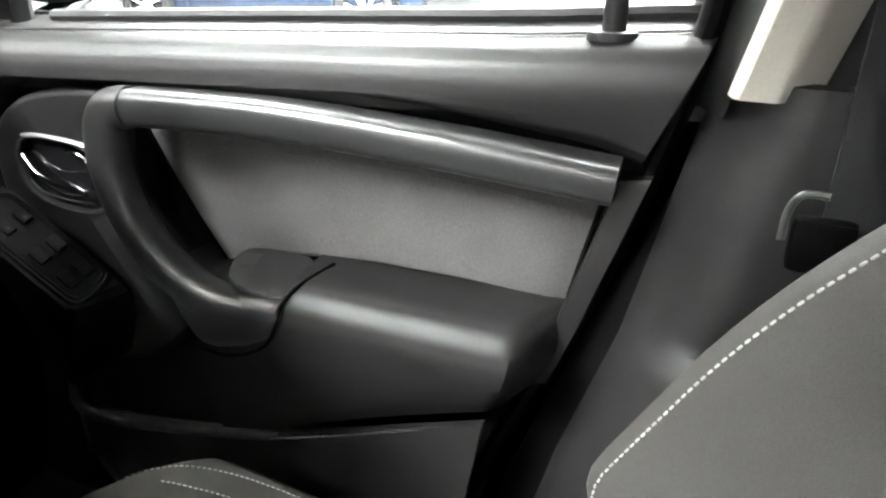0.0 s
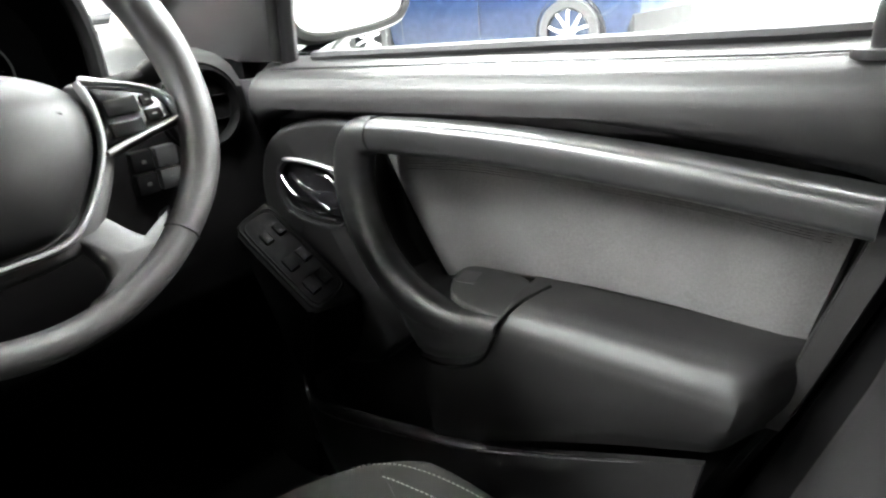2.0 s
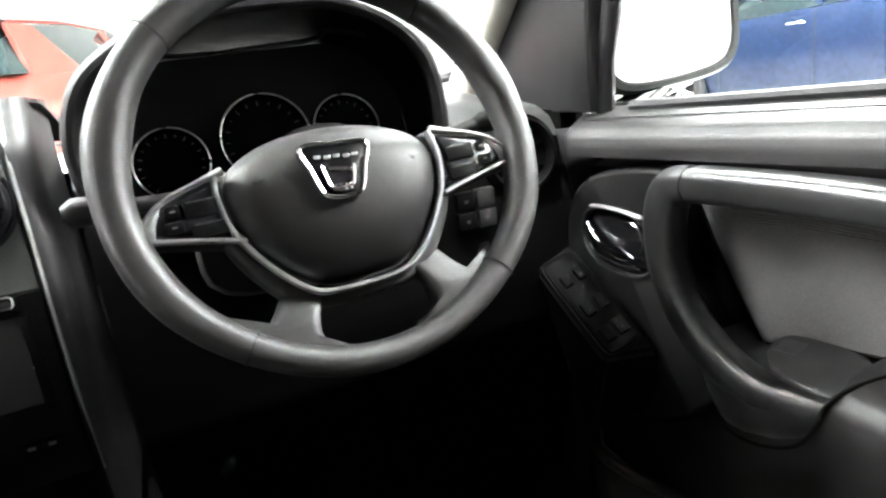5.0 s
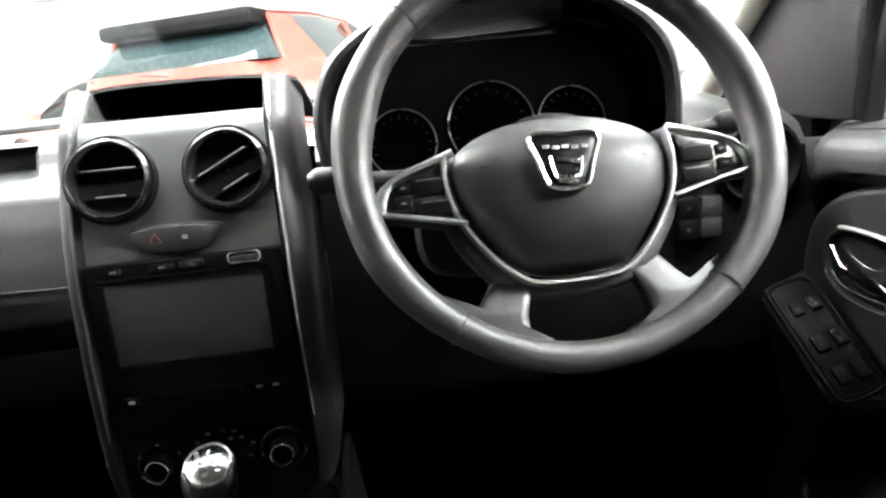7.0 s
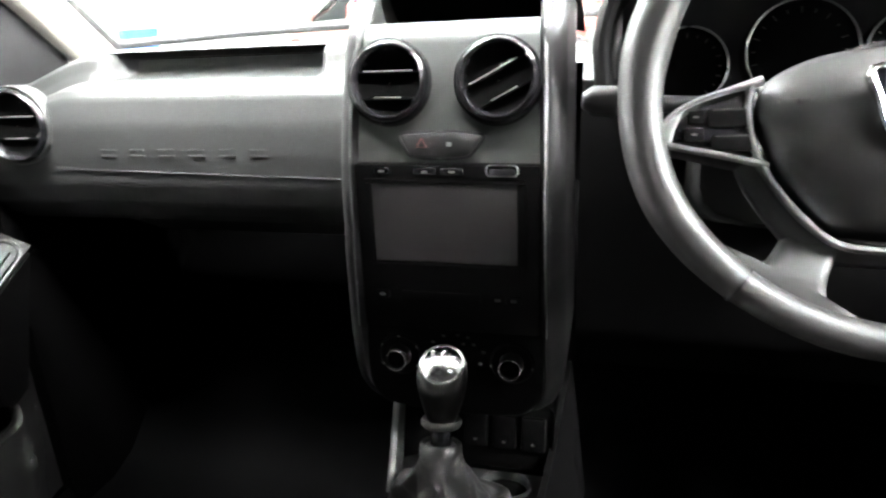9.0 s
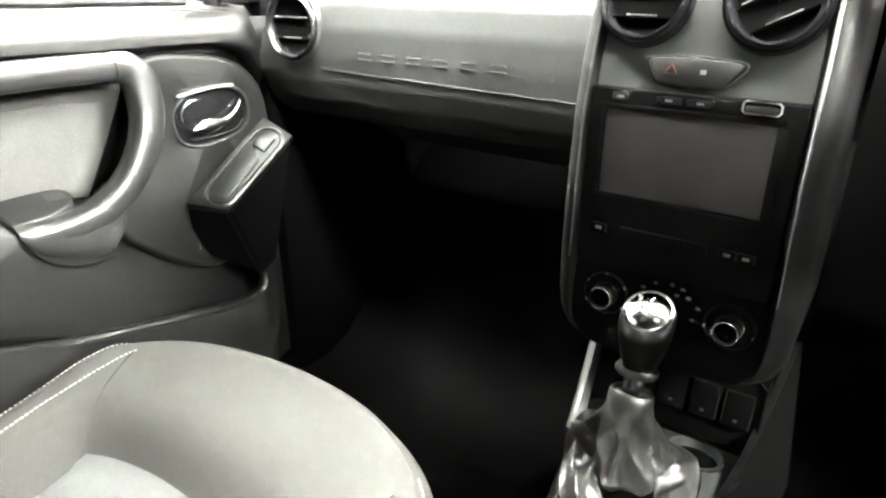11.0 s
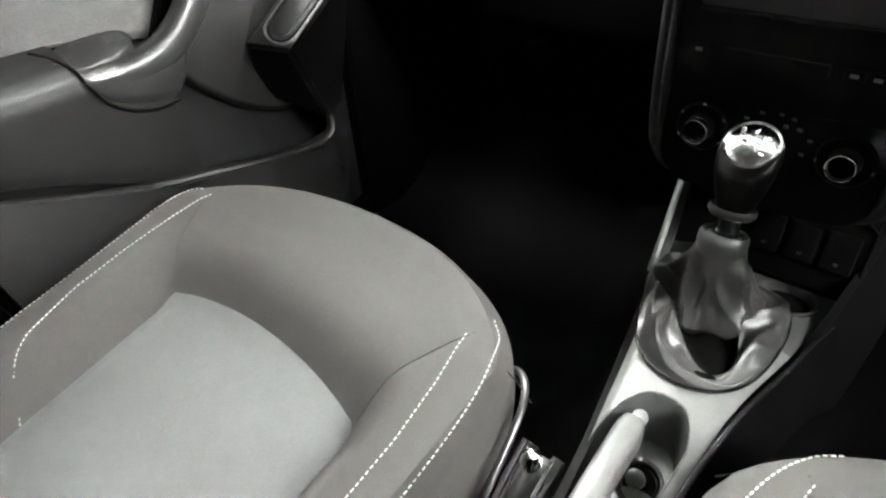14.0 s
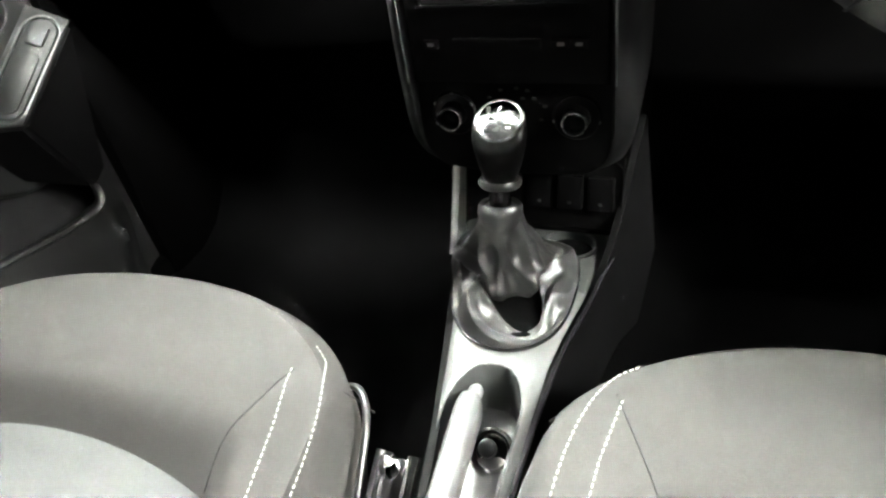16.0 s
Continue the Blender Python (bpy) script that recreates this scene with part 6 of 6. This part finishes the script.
# ---- cars standing in the showroom ----
def parked_car(paint, m, label, size=1.0, lift=0.0, tail=1.0):
    """A hatchback. Its own frame: x ahead, y left, z up, wheels on z = 0."""
    t = thing("parked_car", label, "car")
    t.matrix_basis = m @ Matrix.Diagonal((size, size, size, 1))
    hw = 0.89
    # body side profile stations along x from the tail
    st = [(-2.02, 0.45, 0.80, 0.62), (-1.98, 0.30, 0.98, 0.76), (-1.80, 0.22, 1.02, 0.86), (-1.3, 0.20, 1.02, 0.89), (-0.5, 0.19, 0.99, 0.89), (0.4, 0.19, 0.97, 0.89), (0.9, 0.20, 0.96, 0.88), (1.4, 0.22, 0.88, 0.86), (1.85, 0.25, 0.75, 0.78), (2.06, 0.32, 0.62, 0.62)]
    st = [(x, lo, hi + lift * smooth(1.2, 0.2, x), w) for x, lo, hi, w in st]
    rings = []
    for x, lo, hi, w in st:
        mid = (lo + hi) / 2
        rings.append([Vector((x, yy * w * hw / 0.89, zz)) for yy, zz in ((-0.90, lo), (-0.98, lo + 0.10), (-1.0, mid), (-0.985, hi - 0.14), (-0.93, hi - 0.03), (-0.80, hi), (0.80, hi), (0.93, hi - 0.03), (0.985, hi - 0.14), (1.0, mid), (0.98, lo + 0.10), (0.90, lo))])
    part("body", skin(bmesh.new(), rings), paint, t, sharp=50)
    gh = [(-1.98, 0.98, 0.99, 0.70), (-1.72, 0.99, 1.36, 0.66), (-1.45, 1.0, 1.455, 0.63), (-0.8, 0.98, 1.50, 0.62), (-0.1, 0.96, 1.49, 0.62), (0.35, 0.95, 1.40, 0.63), (0.95, 0.94, 0.96, 0.74)]
    gh = [(x, lo + lift * smooth(1.2, 0.2, x), max(hi, lo + lift * smooth(1.2, 0.2, x) + 0.01), w) for x, lo, hi, w in gh]
    rings = []
    for x, lo, hi, w in gh:
        rings.append([Vector((x, yy, zz)) for yy, zz in ((-0.80, lo), (-w, hi - 0.05 if hi - lo > 0.1 else hi), (-w + 0.08, hi), (w - 0.08, hi), (w, hi - 0.05 if hi - lo > 0.1 else hi), (0.80, lo))])
    part("cabin_glass", skin(bmesh.new(), rings), CARGLASS, t, "dark tinted cabin glass", sharp=50)
    # roof and pillars in body colour
    rings = []
    for x, lo, hi, w in gh[1:6]:
        rings.append([Vector((x, yy, zz)) for yy, zz in ((-w - 0.004, hi - 0.07), (-w + 0.075, hi + 0.006), (0, hi + 0.018), (w - 0.075, hi + 0.006), (w + 0.004, hi - 0.07))])
    bm = bmesh.new()
    skin(bm, rings, closed_ring=False, caps=False)
    bmesh.ops.solidify(bm, geom=bm.faces[:], thickness=0.012)
    part("roof", bm, paint, t)
    for s in (1, -1):
        zb = 0.98 + lift
        part("rear_pillar", sheet(bmesh.new(), lambda u, v, s=s: ((-1.80 + 0.70 * u) * (1 - v) + (-1.68 + 0.28 * u) * v, s * (0.815 * (1 - v) + 0.668 * v), zb + (1.41 - zb) * v), 4, 6, (0, -s * 0.03, 0)), paint, t)
        for pth, w in (([(-0.30, 0.81, 0.97), (-0.34, 0.73, 1.2), (-0.38, 0.635, 1.45)], 0.035), ([(0.95, 0.80, 0.95), (0.66, 0.72, 1.2), (0.36, 0.64, 1.40)], 0.04)):
            part("pillar", tube(bmesh.new(), curve([(x, s * y, z) for x, y, z in pth], 4), w, 0.02, up=(0, 1, 0), n=8), paint, t)
        part("tail_lamp", block(bmesh.new(), (-1.98, s * 0.66, 0.88), (0.16, 0.26, 0.16), 0.04), TAILRED, t, "red tail lamp")
        part("door_line", tube(bmesh.new(), [(0.75, s * 0.893, 0.3), (0.76, s * 0.894, 0.6), (0.72, s * 0.88, 0.93)], 0.004, n=6), RUBBER, t)
        part("door_line", tube(bmesh.new(), [(-0.30, s * 0.893, 0.3), (-0.30, s * 0.894, 0.6), (-0.30, s * 0.875, 0.95)], 0.004, n=6), RUBBER, t)
        for hx in (-0.12, -1.05):
            part("door_handle", tube(bmesh.new(), curve([(hx - 0.09, s * 0.885, 0.84), (hx - 0.06, s * 0.915, 0.845), (hx + 0.06, s * 0.915, 0.845), (hx + 0.09, s * 0.885, 0.84)], 4), 0.012, n=8), CHROME, t)
        part("side_mirror", block(bmesh.new(), (0.72, s * 0.98, 1.0), (0.12, 0.20, 0.14), 0.04), paint, t)
    part("spoiler", block(bmesh.new(), (-1.74, 0, 1.385), (0.30, 1.30, 0.115), 0.045), DULL, t)
    part("bumper", block(bmesh.new(), (-1.96, 0, 0.36), (0.16, 1.50, 0.22), 0.07), RUBBER, t)
    part("wiper", tube(bmesh.new(), curve([(-2.0, 0.0, 1.04), (-1.985, 0.2, 1.06), (-1.97, 0.38, 1.07)], 4), 0.008, n=6), RUBBER, t)
    for wx in (-1.30, 1.30):
        for s in (1, -1):
            wm = Matrix.Translation((wx, s * 0.80, 0.32)) @ pose(0, 0, 0, -90 * s, 0, 0)
            part("wheel_arch", lathe(bmesh.new(), [(0.34, -0.08), (0.352, 0.088), (0.345, 0.092), (0.33, 0.08), (0.33, -0.08)], wm, 36, False), RUBBER, t)
            wh = part("wheel", lathe(bmesh.new(), [(0.20, -0.10), (0.30, -0.10), (0.318, -0.07), (0.318, 0.075), (0.30, 0.10), (0.225, 0.108), (0.21, 0.09)], wm, 40, False), TYRE, t, "black tyre")
            part("rim", lathe(bmesh.new(), [(0.226, 0.06), (0.226, 0.105), (0.212, 0.108), (0.205, 0.06), (0.20, 0.0), (0.001, -0.01)], wm, 40), GLOSSBLACK, wh)
            for k in range(5):
                for da in (-13, 13):
                    km = wm @ pose(0, 0, 0, 0, 0, 72 * k + da * 0.4)
                    part("wheel_spoke", tube(bmesh.new(), [km @ Vector((0.03, 0.002 * da / 13, 0.085)), km @ Vector((0.12, 0.018 * da / 13, 0.092)), km @ Vector((0.208, 0.045 * da / 13, 0.095))], 0.014, 0.008, up=(0, 1, 0), n=8), ALLOY, wh)
            part("hub_cap", lathe(bmesh.new(), [(0.05, 0.07), (0.05, 0.092), (0.03, 0.098), (0.001, 0.1)], wm, 20), ALLOY, wh)
    # the tail: all that lies behind the rear wheels is drawn in or out
    for ob in t.children:
        if not ob.name.startswith("wheel"):
            for v in ob.data.vertices:
                if v.co.x < -1.60:
                    v.co.x = -1.60 + (v.co.x + 1.60) * tail
    return t


TAILRED = material("red_lamp_plastic", (0.4, 0.01, 0.01), 0.15, coat=0.5)
FLATBLUE = material("flat_blue_print", (0.03, 0.09, 0.32), 0.5, spec=0.1, blotch=0.08, blotch_size=3)
# plain blue panel on feet, added for a blue shape of unknown kind
t = thing("blue_stand_in", "blue panel added for an unidentified blue shape in the showroom", "display board", "", (-7.05, 9.2, GROUND))
part("panel", block(bmesh.new(), (0, 0, 0.56), (0.72, 0.03, 0.96), 0.008), FLATBLUE, t)
for dx in (-0.26, 0.26):
    part("foot", block(bmesh.new(), (dx, 0, 0.04), (0.05, 0.40, 0.08), 0.01), ALLOY, t)
t = thing("wall_poster", "framed blue and white poster on the showroom wall", "poster", "", (-17.2, 20.98, 3.32))
part("sheet", block(bmesh.new(), (0, -0.01, 0), (2.0, 0.012, 0.90)), WALLPAINT, t)
part("picture", block(bmesh.new(), (0, -0.022, -0.08), (1.8, 0.008, 0.56)), FLATBLUE, t, "blue printed picture")
bm = bmesh.new()
for c, q in (((0, -0.02, 0.465), (2.06, 0.04, 0.03)), ((0, -0.02, -0.465), (2.06, 0.04, 0.03)), ((1.015, -0.02, 0), (0.03, 0.04, 0.90)), ((-1.015, -0.02, 0), (0.03, 0.04, 0.90))):
    block(bm, c, q, 0.004)
part("frame", bm, ALLOY, t)
parked_car(BLUEPAINT, pose(6.6, 4.45, GROUND, 0, 0, 90), "blue hatchback standing beside the car", tail=0.62)
parked_car(REDPAINT, pose(-0.46, 7.68, GROUND, 0, 0, 67), "bright red hatchback with a dark rear window", 1.13, 0.10)
parked_car(GLARERED, pose(-5.0, 14.2, GROUND, 0, 0, 150), "red car further off in the showroom, glare put into its pale paint", 1.16)
